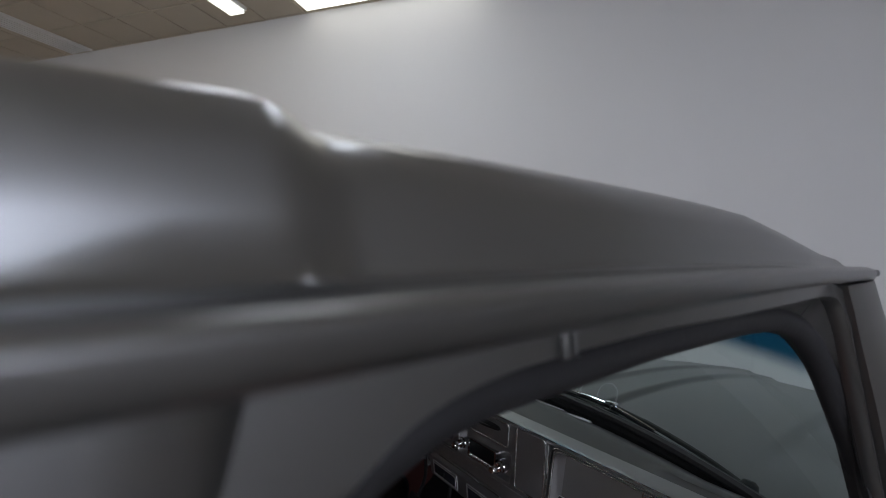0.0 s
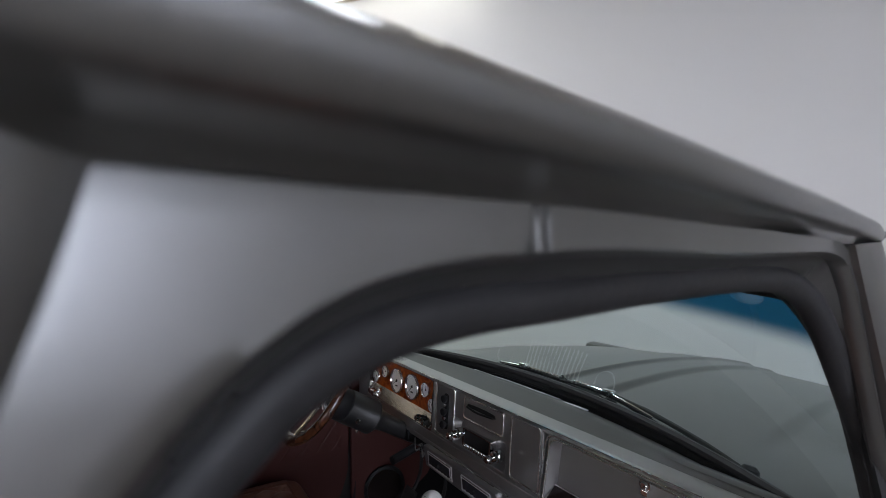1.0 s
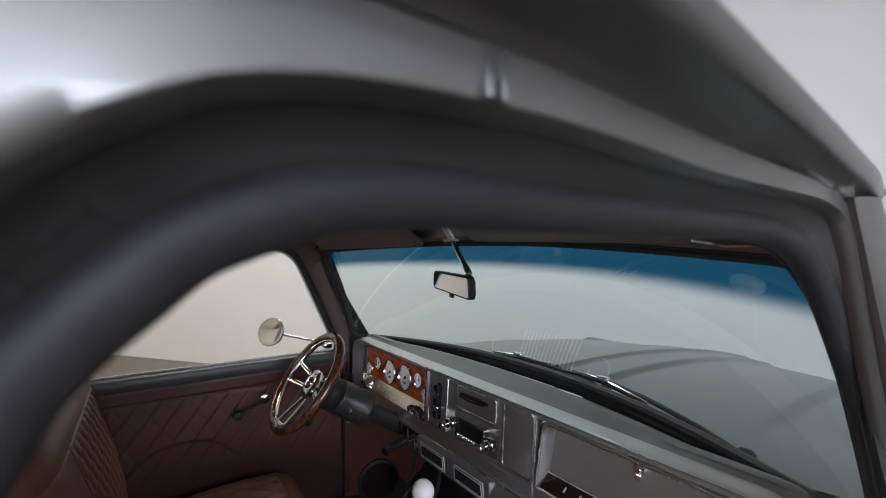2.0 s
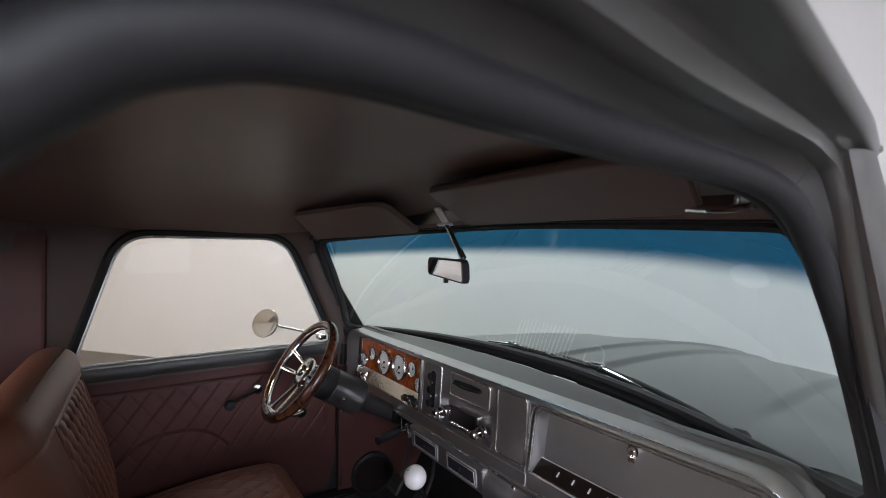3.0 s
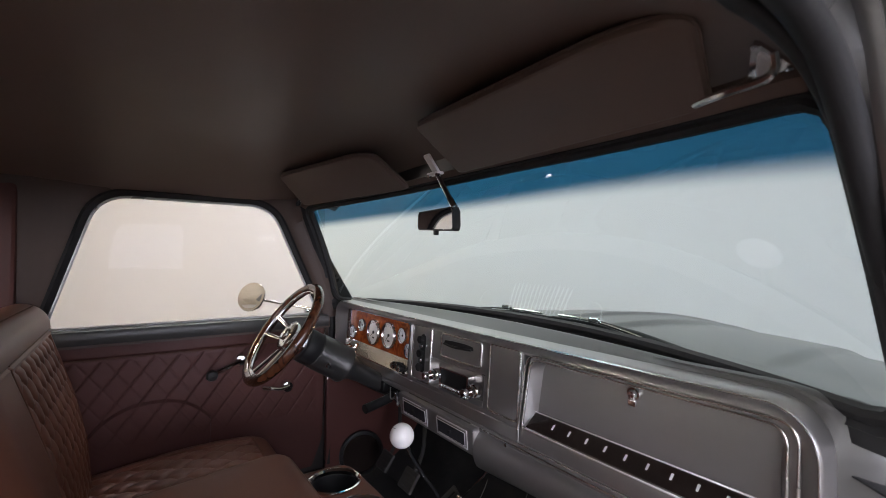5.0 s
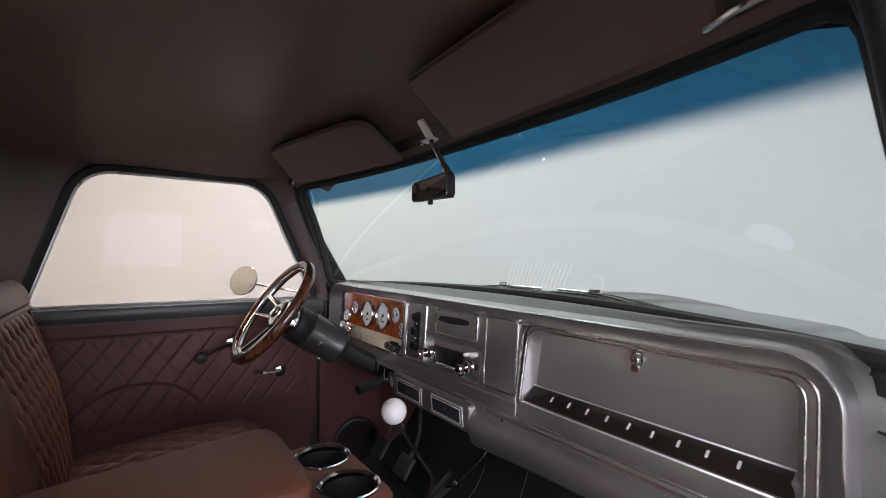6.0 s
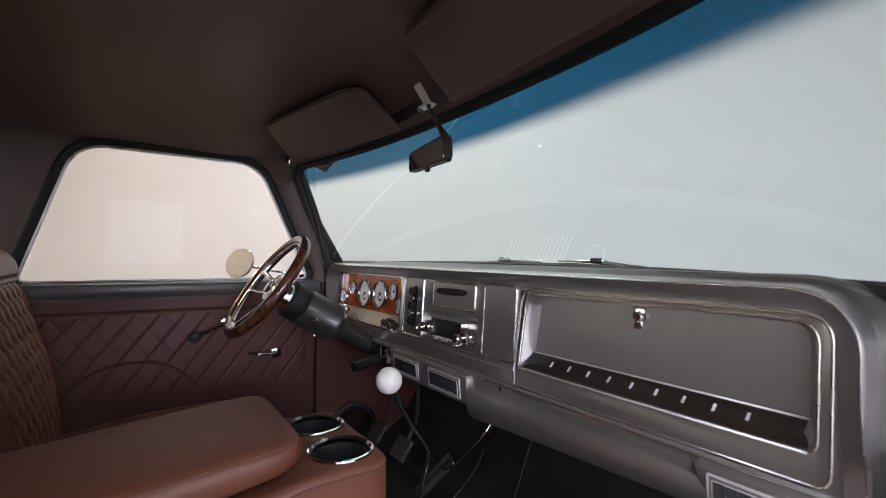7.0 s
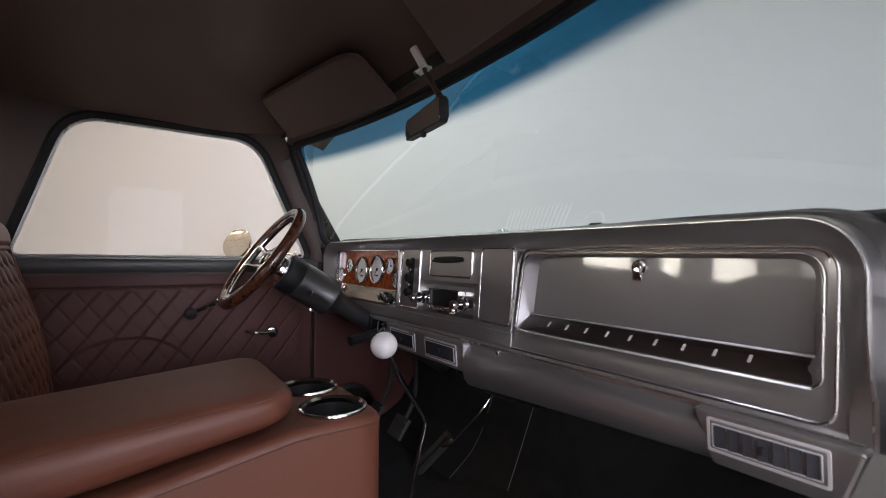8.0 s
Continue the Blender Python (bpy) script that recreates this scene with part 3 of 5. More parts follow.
def hood_z(x, y):
    """Crowned panel with a raised centre, two ridge lines on each side of it and a soft outer step."""
    ax = abs(x)

    def ease(t):
        t = min(max(t, 0.0), 1.0)
        return t * t * (3 - 2 * t)
    ridges = 0.010 * math.exp(-((x - 0.020) / 0.012) ** 2) + 0.012 * (1 - ease((ax - (0.150 - 0.03 * (y - 0.7)) + 0.012) / 0.024))
    outer = 0.014 * ease((ax - (0.482 - 0.075 * (y - 0.74))) / 0.030) * ease((y - 0.62) / 0.25)
    return 1.185 - 0.110 * max(y - 0.7, 0) ** 2 + ridges - outer - 0.026 * (ax / 0.49) ** 2


rows = []
for k in range(61):
    u = -1 + k / 30
    g = WS(u, 0.0)
    hood_y = 0.60 - 0.20 * abs(u) ** 2.2
    low = hood_z(g.x, hood_y + 0.01) - 0.006
    rows.append([(g.x, g.y - 0.02, min(g.z - 0.012, low + 0.008)), (g.x, g.y + 0.015, min(g.z - 0.008, low + 0.006)), (g.x, g.y + 0.05, min(g.z - 0.016, low)), (g.x, hood_y + 0.02, low), (g.x, hood_y + 0.03, low - 0.04)])
part("cowl", thick(grid(rows), 0.002), BLACK, truck, "black cowl panel below the windshield")


rows = []
for j in range(40):
    t = j / 39
    row = []
    for i in range(241):
        x = -0.72 + 1.44 * i / 240
        y0 = 0.61 - 0.20 * (abs(x) / 0.735) ** 2.2
        y = y0 + (1.86 - y0) * t
        row.append((x, y, hood_z(x, y) - (0.05 if t == 1 else 0)))
    rows.append(row)
part("hood", thick(grid(rows), 0.003), PAINT, truck, "broad grey hood with raised ridges")
for side in (1, -1):
    rows = []
    for j in range(24):
        y = 0.36 + 1.55 * j / 23
        rows.append([(side * a, y, b - 0.10 * max(y - 0.9, 0) ** 2) for a, b in ((0.724, 1.06), (0.80, 1.06), (0.87, 1.04), (0.91, 0.98), (0.92, 0.87), (0.92, 0.6))])
    part("fender", thick(grid(rows), 0.003), PAINT, truck, "grey front fender")
part("grille_panel", rbox(-0.9, 0.9, 1.86, 1.95, 0.5, 1.0, 0.03), PAINT, truck, "grey front panel")
part("chassis", join(rbox(-0.42, -0.34, -2.9, 1.85, 0.40, 0.50, 0.01), rbox(0.34, 0.42, -2.9, 1.85, 0.40, 0.50, 0.01), rbox(-0.42, 0.42, -2.05, -1.95, 0.34, 0.42, 0.01), rbox(-0.7, 0.7, 1.15, 1.23, 0.34, 0.42, 0.01)), BLACK, truck, "black chassis frame")
part("cargo_bed", join(rbox(-0.88, 0.88, -2.95, -0.86, 0.58, 0.62, 0.006), rbox(-0.92, -0.86, -2.95, -0.86, 0.60, 1.06, 0.015), rbox(0.86, 0.92, -2.95, -0.86, 0.60, 1.06, 0.015), rbox(-0.86, 0.86, -0.90, -0.86, 0.60, 1.06, 0.01), rbox(-0.86, 0.86, -2.95, -2.91, 0.60, 1.06, 0.01)), PAINT, truck, "grey cargo bed")
for wx in (-0.80, 0.80):
    part("rocker", rbox(min(wx, wx * 0.93), max(wx, wx * 0.93), -0.80, 0.36, 0.40, 0.56, 0.02), PAINT, truck)
    for wy in (1.19, -2.0):
        s = 1 if wx > 0 else -1
        tyre = part("wheel", lathe([(0.19, -0.09), (0.30, -0.10), (0.335, -0.085), (0.34, 0.0), (0.335, 0.085), (0.30, 0.10), (0.19, 0.09)], (wx * 0.97, wy, 0.34), (s, 0, 0), 40, caps=False), RUBBER, truck, "black rubber tyre on a bright rim")
        part("rim", lathe([(0.19, 0.09), (0.195, 0.075), (0.15, 0.03), (0.06, 0.045), (0.0, 0.05)], (wx * 0.97, wy, 0.34), (s, 0, 0), 32), ALLOY, tyre)

# ---- cab inside: headliner, back, floor, firewall ----
rows = []
for y in np.linspace(-0.76, 0.285, 40):
    y = float(y)
    front = min(max((y - 0.02) / 0.26, 0), 1)
    zc = 1.648 - 0.058 * front ** 2.6
    row = []
    for i in range(41):
        u = -1 + i / 20
        w = (0.762 - 0.09 * max(y + 0.2, 0) if y < 0.1 else 0.735 - 0.10 * (y - 0.1))
        sag = abs(u) ** 5
        row.append((u * w, y, zc - 0.018 * u * u - (0.075 - 0.035 * front) * sag))
    rows.append(row)
part("headliner", thick(grid(rows), 0.003), HEADLINER, truck, "dark brown vinyl headliner")
part("back_panel", join(rbox(-0.78, 0.78, -0.79, -0.765, 0.5, 1.20, 0.004), rbox(-0.78, 0.78, -0.79, -0.765, 1.49, 1.66, 0.004), rbox(-0.78, -0.56, -0.79, -0.765, 1.20, 1.49, 0.004), rbox(0.56, 0.78, -0.79, -0.765, 1.20, 1.49, 0.004)), HEADLINER, truck, "dark brown vinyl back panel")
part("rear_window", rbox(-0.56, 0.56, -0.780, -0.776, 1.20, 1.49, 0), GLASS_SIDE, truck, "clear rear window").visible_shadow = False
part("rear_gasket", tube([(a, -0.776, b) for a, b in rounded([(-0.56, 1.20), (0.56, 1.20), (0.56, 1.49), (-0.56, 1.49)], 0.05, 6)], 0.010, 8, closed=True), RUBBER, truck)
part("cab_floor", rbox(-0.80, 0.80, -0.78, 0.75, 0.50, 0.525, 0.004), CARPET, truck, "black carpeted cab floor")
rows = []
for x, h in ((-0.24, 0.0), (-0.20, 0.03), (-0.14, 0.085), (-0.05, 0.11), (0.05, 0.11), (0.14, 0.085), (0.20, 0.03), (0.24, 0.0)):
    rows.append([(x, y, 0.526 + 0.35 * h * (0.8 + 0.2 * k)) for k, y in ((0, -0.3), (0.3, 0.2), (0.7, 0.45), (1.0, 0.72))])
part("transmission_tunnel", grid(rows), CARPET, truck, "black carpet over the transmission tunnel")
rows = [[(x, y, z) for x in (-0.80, -0.4, 0, 0.4, 0.80)] for y, z in ((0.50, 0.527), (0.62, 0.60), (0.70, 0.72), (0.70, 0.92), (0.58, 1.05))]
part("firewall", thick(grid(rows), 0.004), CARPET, truck, "black carpeted firewall")
for side in (1, -1):
    part("kick_panel", rbox(min(side * 0.735, side * 0.755), max(side * 0.735, side * 0.755), 0.27, 0.70, 0.56, 1.06, 0.004), DOORVINYL, truck, "brown vinyl kick panel")
for pts in ([(-0.278, 0.698, 0.73), (-0.262, 0.645, 0.642), (-0.245, 0.583, 0.583), (-0.235, 0.50, 0.534)], [(-0.096, 0.699, 0.76), (-0.092, 0.640, 0.640), (-0.050, 0.550, 0.562), (-0.02, 0.50, 0.540), (0.0, 0.40, 0.545)]):
    part("carpet_seam", tube(smooth_path(pts, 6), 0.0015, 6), GREYTHREAD, truck, "grey stitched carpet seam")

# ---- dashboard ----
dash = thing("dashboard", (0, 0.32, 0.95), "grey metallic painted vintage dashboard with a wood gauge panel", "dashboard")


def face(x, z, d=0.0):
    """A place on the dash face; d metres behind it."""
    return Vector((x, 0.3165 + (z - 1.10) * 0.07 + d, z))


def glass_y(x):
    return 0.520 - 0.20 * min(1.0, abs(x) / 0.735) ** 2.2


def slab(x0, x1, z0, z1, d0=0.0, d1=0.02, bevel=0.0015):
    return plate([(x0, z0), (x1, z0), (x1, z1), (x0, z1)], lambda a, b, d: face(a, b, d0 + d), d1 - d0, bevel)


# face: strips between the recesses
CL = (-0.655, -0.222, 1.034, 1.181)
RD = (-0.112, 0.102, 1.036, 1.108)
GB = (0.216, 0.660, 1.003, 1.174)
for x0, x1, z0, z1 in ((-0.69, CL[0], 0.985, 1.19), (CL[0], CL[1], 0.985, CL[2]), (CL[0], CL[1], CL[3], 1.19), (CL[1], RD[0], 0.985, 1.19), (RD[0], RD[1], 0.985, RD[2]), (RD[0], RD[1], RD[3], 1.19), (RD[1], GB[0], 0.985, 1.19), (GB[0], GB[1], 0.985, GB[2]), (GB[0], GB[1], GB[3], 1.19)):
    part("face_panel", slab(x0, x1, z0, z1, bevel=0), DASH_PAINT, dash)
arc = [(0.621 + 0.0615 * math.cos(a), 1.131 + 0.0615 * math.sin(a)) for a in np.linspace(0, math.acos(0.039 / 0.0615), 12)]
part("face_panel", plate([(GB[1], 0.985), (0.6825, 0.985)] + arc, lambda a, b, d: face(a, b, d), 0.02, 0), DASH_PAINT, dash)

# the hooded rim that runs over the top and down both ends
path = [(-0.676, 0.99), (-0.676, 1.06)] + rounded([(-0.676, 1.10), (-0.676, 1.186), (0.676, 1.186), (0.676, 1.10)], [0, 0.055, 0.055, 0], 22)[1:-1] + [(0.676, 1.06), (0.676, 1.038), (0.676, 1.02), (0.676, 0.986)]
path = [Vector((*p, 0)) for p in path]
dense = []
for a, b in zip(path, path[1:]):
    k = max(1, int((b - a).length / 0.04))
    dense += [a.lerp(b, i / k) for i in range(k)]
dense.append(path[-1])
rows = []
for i, p in enumerate(dense):
    t = (dense[min(i + 1, len(dense) - 1)] - dense[max(i - 1, 0)]).normalized()
    n = Vector((-t.y, t.x, 0))
    top = max(0.0, n.y)
    rear = min(0.53, glass_y(p.x + n.x * 0.03) + 0.012) * top + 0.42 * (1 - top)
    row = []
    for out, y in ((-0.0075, 0.330), (-0.0068, 0.3215), (-0.0058, 0.3175), (-0.0038, 0.3145), (0.0020, 0.3040), (0.0080, 0.2945), (0.0145, 0.2870), (0.0188, 0.2842), (0.0208, 0.2862), (0.0218, 0.291), (0.0228, 0.302), (0.0238, 0.325)):
        if p.x > 0.6 and p.y < 1.075:
            k = min(1.0, (1.075 - p.y) / 0.04)
            y += max(0.0, 0.304 - y) * k * k * (3 - 2 * k)
        row.append((p.x + n.x * out, y, p.y + n.y * out))
    crest = max(0.345, 0.405 - 0.085 * (p.x / 0.6) ** 2)
    over = ((0.5 * (0.325 + crest), 0.0285), (crest - 0.010, 0.0316), (crest, 0.0325), (crest + 0.012, 0.0305), (crest + 0.05, 0.0155), (rear, 0.0325 - 0.42 * (rear - crest)))
    end = ((0.332, 0.036), (0.340, 0.050), (0.348, 0.062), (0.358, 0.072), (0.376, 0.080), (0.44, 0.085))
    for (ya, oa), (yb, ob) in zip(over, end):
        y, out = ya * top + yb * (1 - top), oa * top + ob * (1 - top)
        row.append((p.x + n.x * out, y, p.y + n.y * out))
    rows.append(row)
part("brow", grid([r[:12] for r in rows]), DASH_PAINT, dash, "rounded grey rim over the dash")
# thin tube added along the nose of the rim as its highlight
part("brow_highlight", tube([r[7] for r in rows], 0.0010, 6), BEAD_HIGHLIGHT, dash, "painted highlight along the edge of the rim")
part("dash_top", grid([r[11:] for r in rows]), DASH_TOP, dash, "satin grey top of the dash")
part("lower_lip", join(slab(-0.69, 0.70, 0.985, 1.0005, -0.004, 0.02, 0.004), slab(-0.69, 0.216, 1.0005, 1.027, -0.003, 0.001, 0.002)), DASH_PAINT, dash)
# ridge in the lightened paint, so its glint is coloured in
part("lip_ridge", tube([face(float(x), 0.9935, -0.0045) for x in np.linspace(-0.2, 0.69, 30)], 0.0016, 6), BEAD_HIGHLIGHT, dash)
rows = [[(x, y, z) for x in np.linspace(-0.70, 0.70, 21)] for y, z in ((0.316, 0.985), (0.34, 0.978), (0.40, 0.98), (0.48, 1.0))]
part("underside", grid(rows), BLACK, dash, "black dash underside")


# raised outline; by default its light colour imitates the shine along it
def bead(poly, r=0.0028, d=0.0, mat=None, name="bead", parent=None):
    return part(name, tube([face(a, b, d) for a, b in poly], r, 8, closed=True), mat or BEAD_HIGHLIGHT, parent or dash)


def rr(x0, x1, z0, z1, r, n=5):
    return rounded([(x0, z0), (x1, z0), (x1, z1), (x0, z1)], r, n)


# top of the dash: slotted speaker grille between two round outlets
for k in range(15):
    x = -0.075 + 0.185 * k / 14
    part("grille_slat", moved(rbox(-0.0022, 0.0022, -0.042, 0.042, -0.003, 0.003, 0.001), pose(x, 0.456, 1.1978, -22, 0, 0)), SILVER, dash, "bright grille slat" if k == 0 else "")
part("grille_frame", tube([(a, b, 1.1965 - 0.404 * (b - 0.456)) for a, b in rounded([(-0.085, 0.413), (0.120, 0.413), (0.120, 0.500), (-0.085, 0.500)], 0.01, 3)], 0.002, 6, closed=True), PAINT, dash)
for x in (-0.160, 0.190):
    part("round_outlet", lathe([(0.026, 0), (0.029, 0.003), (0.027, 0.005), (0.022, 0.004), (0.020, 0.002)], (x, 0.458, 1.1915), (0, 0.38, 0.93), 28), PAINT, dash, "round painted outlet")
    part("outlet_ring", lathe([(0.027, 0.0045), (0.029, 0.0065), (0.031, 0.003)], (x, 0.458, 1.1915), (0, 0.38, 0.93), 28, caps=False), SILVER, dash)

# instrument panel
cl = part("cluster_bezel", ring(rr(CL[0] - 0.006, CL[1] + 0.006, CL[2] - 0.004, CL[3] + 0.003, 0.014), rr(CL[0] + 0.001, CL[1] - 0.001, CL[2] + 0.002, CL[3] - 0.003, 0.012), lambda a, b, d: face(a, b, d - 0.004), 0.03), ALLOY, dash, "chrome bezel round the gauges")
part("wood_panel", plate(rr(CL[0] + 0.002, CL[1] - 0.002, 1.072, CL[3] - 0.003, 0.006), lambda a, b, d: face(a, b, d + 0.010), 0.008, 0.001), BURL, cl, "glossy orange burl wood")
part("chrome_plate", plate(rr(CL[0] + 0.004, CL[1] - 0.004, CL[2] + 0.003, 1.0715, 0.004), lambda a, b, d: face(a, b, d - 0.012 + 0.6 * (b - CL[2])), 0.008, 0.001), ENGRAVED, cl, "engraved bright plate")
part("bezel_reveal", plate(rr(CL[0] - 0.002, CL[0] + 0.016, 1.07, CL[3] - 0.006, 0.004), lambda a, b, d: face(a, b, d + 0.006 - 0.3 * (a - CL[0])), 0.006, 0.001), CHROME, cl)


def gauge(x, z, r, needle):
    g = part("gauge", lathe([(r, 0.006), (r, -0.004), (r * 0.97, -0.0065), (r * 0.90, -0.006), (r * 0.86, -0.002)], face(x, z, 0.008), (0, 1, -0.07), 36, caps=False), CHROME, dash, "round gauge with a chrome ring and white dial")
    part("dial", lathe([(r * 0.88, 0.0), (r * 0.3, -0.0003), (0, -0.0003)], face(x, z, 0.0075), (0, 1, -0.07), 36), DIAL, g)
    ticks = []
    n = 21 if r > 0.03 else 9
    for k in range(n):
        a = radians(225 - 270 * k / (n - 1))
        long = 0.15 if k % 2 == 0 else 0.08
        c = Vector((math.cos(a), 0, math.sin(a)))
        s = Vector((-c.z, 0, c.x)) * r * 0.012
        p, q = face(x, z, 0.0064) + c * r * 0.80, face(x, z, 0.0064) + c * r * (0.80 - long)
        ticks.append(grid([[p - s, p + s], [q - s, q + s]]))
    part("scale_marks", join(*ticks), BLACK, g, "black dial marks")
    a = radians(needle)
    c = Vector((math.cos(a), 0, math.sin(a)))
    part("needle", tube([face(x, z, 0.0055) - c * r * 0.15, face(x, z, 0.0055) + c * r * 0.66], [r * 0.035, r * 0.012], 5), BLACK, g)
    part("needle_cap", lathe([(r * 0.12, 0), (r * 0.11, -0.002), (0, -0.0025)], face(x, z, 0.0065), (0, 1, -0.07), 12), BLACK, g)
    if r > 0.03:
        part("odometer", plate(rr(x - r * 0.16, x + r * 0.16, z - r * 0.46, z - r * 0.36, 0.0005, 2), lambda p, q, d: face(p, q, d + 0.0055), 0.002, 0), BLACK, g)


for x, z, r, nd in ((-0.622, 1.099, 0.022, 60), (-0.553, 1.131, 0.022, 130), (-0.466, 1.119, 0.042, 215), (-0.362, 1.124, 0.042, 225), (-0.278, 1.136, 0.023, 100), (-0.236, 1.100, 0.021, 140)):
    gauge(x, z, r, nd)


def knob(x, z, d0, length, r, mat, name="knob", label=""):
    return part(name, lathe([(r * 0.55, 0.0), (r * 0.55, -length * 0.45), (r * 0.92, -length * 0.5), (r, -length * 0.62), (r, -length * 0.92), (r * 0.85, -length), (0, -length * 0.98)], face(x, z, d0), (0, 1, 0), 20), mat, dash, label)


for x, z in ((-0.284, 1.053), (-0.262, 1.057), (-0.246, 1.051)):
    knob(x, z, 0.008, 0.026, 0.010, BLACK, "switch_knob", "black switch knob with chrome tip")
    part("knob_tip", lathe([(0.0085, 0), (0.0085, -0.003), (0.004, -0.005), (0, -0.005)], face(x, z, -0.018), (0, 1, 0), 16), CHROME, dash)
for x, z in ((-0.622, 1.050), (-0.600, 1.046)):
    knob(x, z, 0.008, 0.028, 0.012, CHROME, "switch_knob", "chrome switch knob")
part("ignition", lathe([(0.015, 0.002), (0.015, -0.008), (0.011, -0.011), (0.004, -0.009), (0, -0.009)], face(-0.578, 1.050, 0.006), (0, 1, 0), 20), CHROME, dash, "chrome ignition switch")

# vertical switch panel
bead(rr(-0.203, -0.114, 1.037, 1.181, 0.008), 0.0030, -0.0005)
part("switch_panel", plate(rr(-0.201, -0.116, 1.039, 1.179, 0.007), lambda a, b, d: face(a, b, d - 0.002), 0.006, 0.002), DASH_PAINT, dash)
part("switch_slot", plate(rr(-0.163, -0.139, 1.060, 1.160, 0.012), lambda a, b, d: face(a, b, d - 0.0035), 0.004, 0.001), BLACK, dash, "black switch slot")
for z in (1.147, 1.111, 1.075):
    knob(-0.149, z, 0.0, 0.018, 0.0105, BLACK, "heater_knob", "shiny black knob")
for z in (1.130, 1.093):
    knob(-0.149, z, 0.0, 0.013, 0.0065, CHROME, "heater_stub")

# ash tray
part("ashtray", plate(rr(-0.066, 0.089, 1.120, 1.176, 0.007), lambda a, b, d: face(a, b, d - 0.004), 0.008, 0.003), DASH_PAINT, dash, "grey ashtray lid with a dark pull")
bead(rr(-0.066, 0.089, 1.120, 1.176, 0.007), 0.0028, -0.002)
part("ashtray_pull", plate(rounded([(-0.052, 1.152), (0.064, 1.153), (0.060, 1.162), (0.03, 1.164), (-0.02, 1.163), (-0.05, 1.161)], 0.003, 3), lambda a, b, d: face(a, b, d - 0.0055), 0.004, 0.001), BLACK, dash, "dark ashtray pull")
part("ashtray_lip", tube(smooth_path([face(-0.048, 1.1535, -0.008), face(0.0, 1.1515, -0.012), face(0.058, 1.1545, -0.008)], 6), 0.003, 6), BLACK, dash)

# radio: a dished well in the dash, a dark display in a bright frame, stacked knobs at both ends
wo, wi = densify(rr(RD[0] - 0.001, RD[1] + 0.001, RD[2] - 0.001, RD[3] + 0.001, 0.016), 80), densify(rr(RD[0] + 0.012, RD[1] - 0.012, RD[2] + 0.005, RD[3] - 0.010, 0.012), 80)
part("radio_recess", grid([[face(p.x, p.y, -0.0008) for p in wo], [face(a.x, a.y, 0.004) for a in [p.lerp(q, 0.25) for p, q in zip(wo, wi)]], [face(a.x, a.y, 0.014) for a in [p.lerp(q, 0.7) for p, q in zip(wo, wi)]], [face(p.x, p.y, 0.019) for p in wi]], wrap_v=True), DASH_PAINT, dash, "dished well round the radio")
part("recess_back", plate([tuple(p) for p in wi], lambda a, b, d: face(a, b, d + 0.0185), 0.002, 0), DASH_PAINT, dash)
radio = part("radio", ring(rr(-0.070, 0.046, 1.044, 1.091, 0.004), rr(-0.062, 0.040, 1.053, 1.088, 0.003), lambda a, b, d: face(a, b, d - 0.001), 0.018), CHROME, dash, "chrome-framed vintage radio")
part("radio_screen", plate(rr(-0.063, 0.041, 1.052, 1.089, 0.002), lambda a, b, d: face(a, b, d + 0.003), 0.012, 0.0008), BLACK, radio, "black radio display")
for k in range(9):
    part("radio_button", plate(rr(-0.060 + 0.0108 * k, -0.0525 + 0.0108 * k, 1.0445, 1.0505, 0.001, 2), lambda a, b, d: face(a, b, d - 0.006), 0.008, 0.0008), CHROME, radio)
for x, z in ((-0.096, 1.066), (0.066, 1.064)):
    part("knob_plate", lathe([(0.0165, 0.016), (0.0165, 0.004), (0.0145, 0.0), (0.009, -0.001)], face(x, z, 0.0), (0, 1, 0), 24), CHROME, radio, "round chrome knob plate")
    part("tuning_ring", lathe([(0.0120, 0.0), (0.0125, -0.003), (0.0125, -0.009), (0.0105, -0.011)], face(x, z, 0.0), (0, 1, 0), 20), CHROME, radio)
    knob(x, z, -0.008, 0.024, 0.0095, CHROME, "radio_knob", "chrome radio knob")
part("radio_trim", tube(smooth_path([face(0.026, 1.040, -0.002), face(0.044, 1.042, -0.004), face(0.058, 1.048, -0.003)], 5), 0.0035, 8), CHROME, radio)

# blank plate
part("blank_plate", plate(rr(0.121, 0.208, 1.041, 1.179, 0.008), lambda a, b, d: face(a, b, d - 0.0025), 0.006, 0.002), DASH_PAINT, dash, "blank grey dash plate")
bead(rr(0.119, 0.210, 1.039, 1.180, 0.009), 0.0026, -0.0012)

# glove box: frame bead, sloping walls, recessed lid, dark strip, small bright letters as plain marks
LEAN = 0.014


def leaning(x0, x1, z0, z1, r, n=9):
    """A rounded outline whose left side leans inwards at the top."""
    return rounded([(x0, z0), (x1, z0), (x1, z1), (x0 + LEAN * (z1 - z0) / 0.14, z1)], r, n)


bead(leaning(0.209, 0.6675, 1.000, 1.1765, [0.012, 0.022, 0.028, 0.028]), 0.0019, -0.0012)
bead(leaning(0.222, 0.656, 1.035, 1.170, [0.008, 0.012, 0.026, 0.026]), 0.0017, -0.0004)


def frame_outline(x0, x1, z0, z1, r):
    return densify(leaning(x0, x1, z0, z1, [0.003, 0.003, r, r], 8), 160)


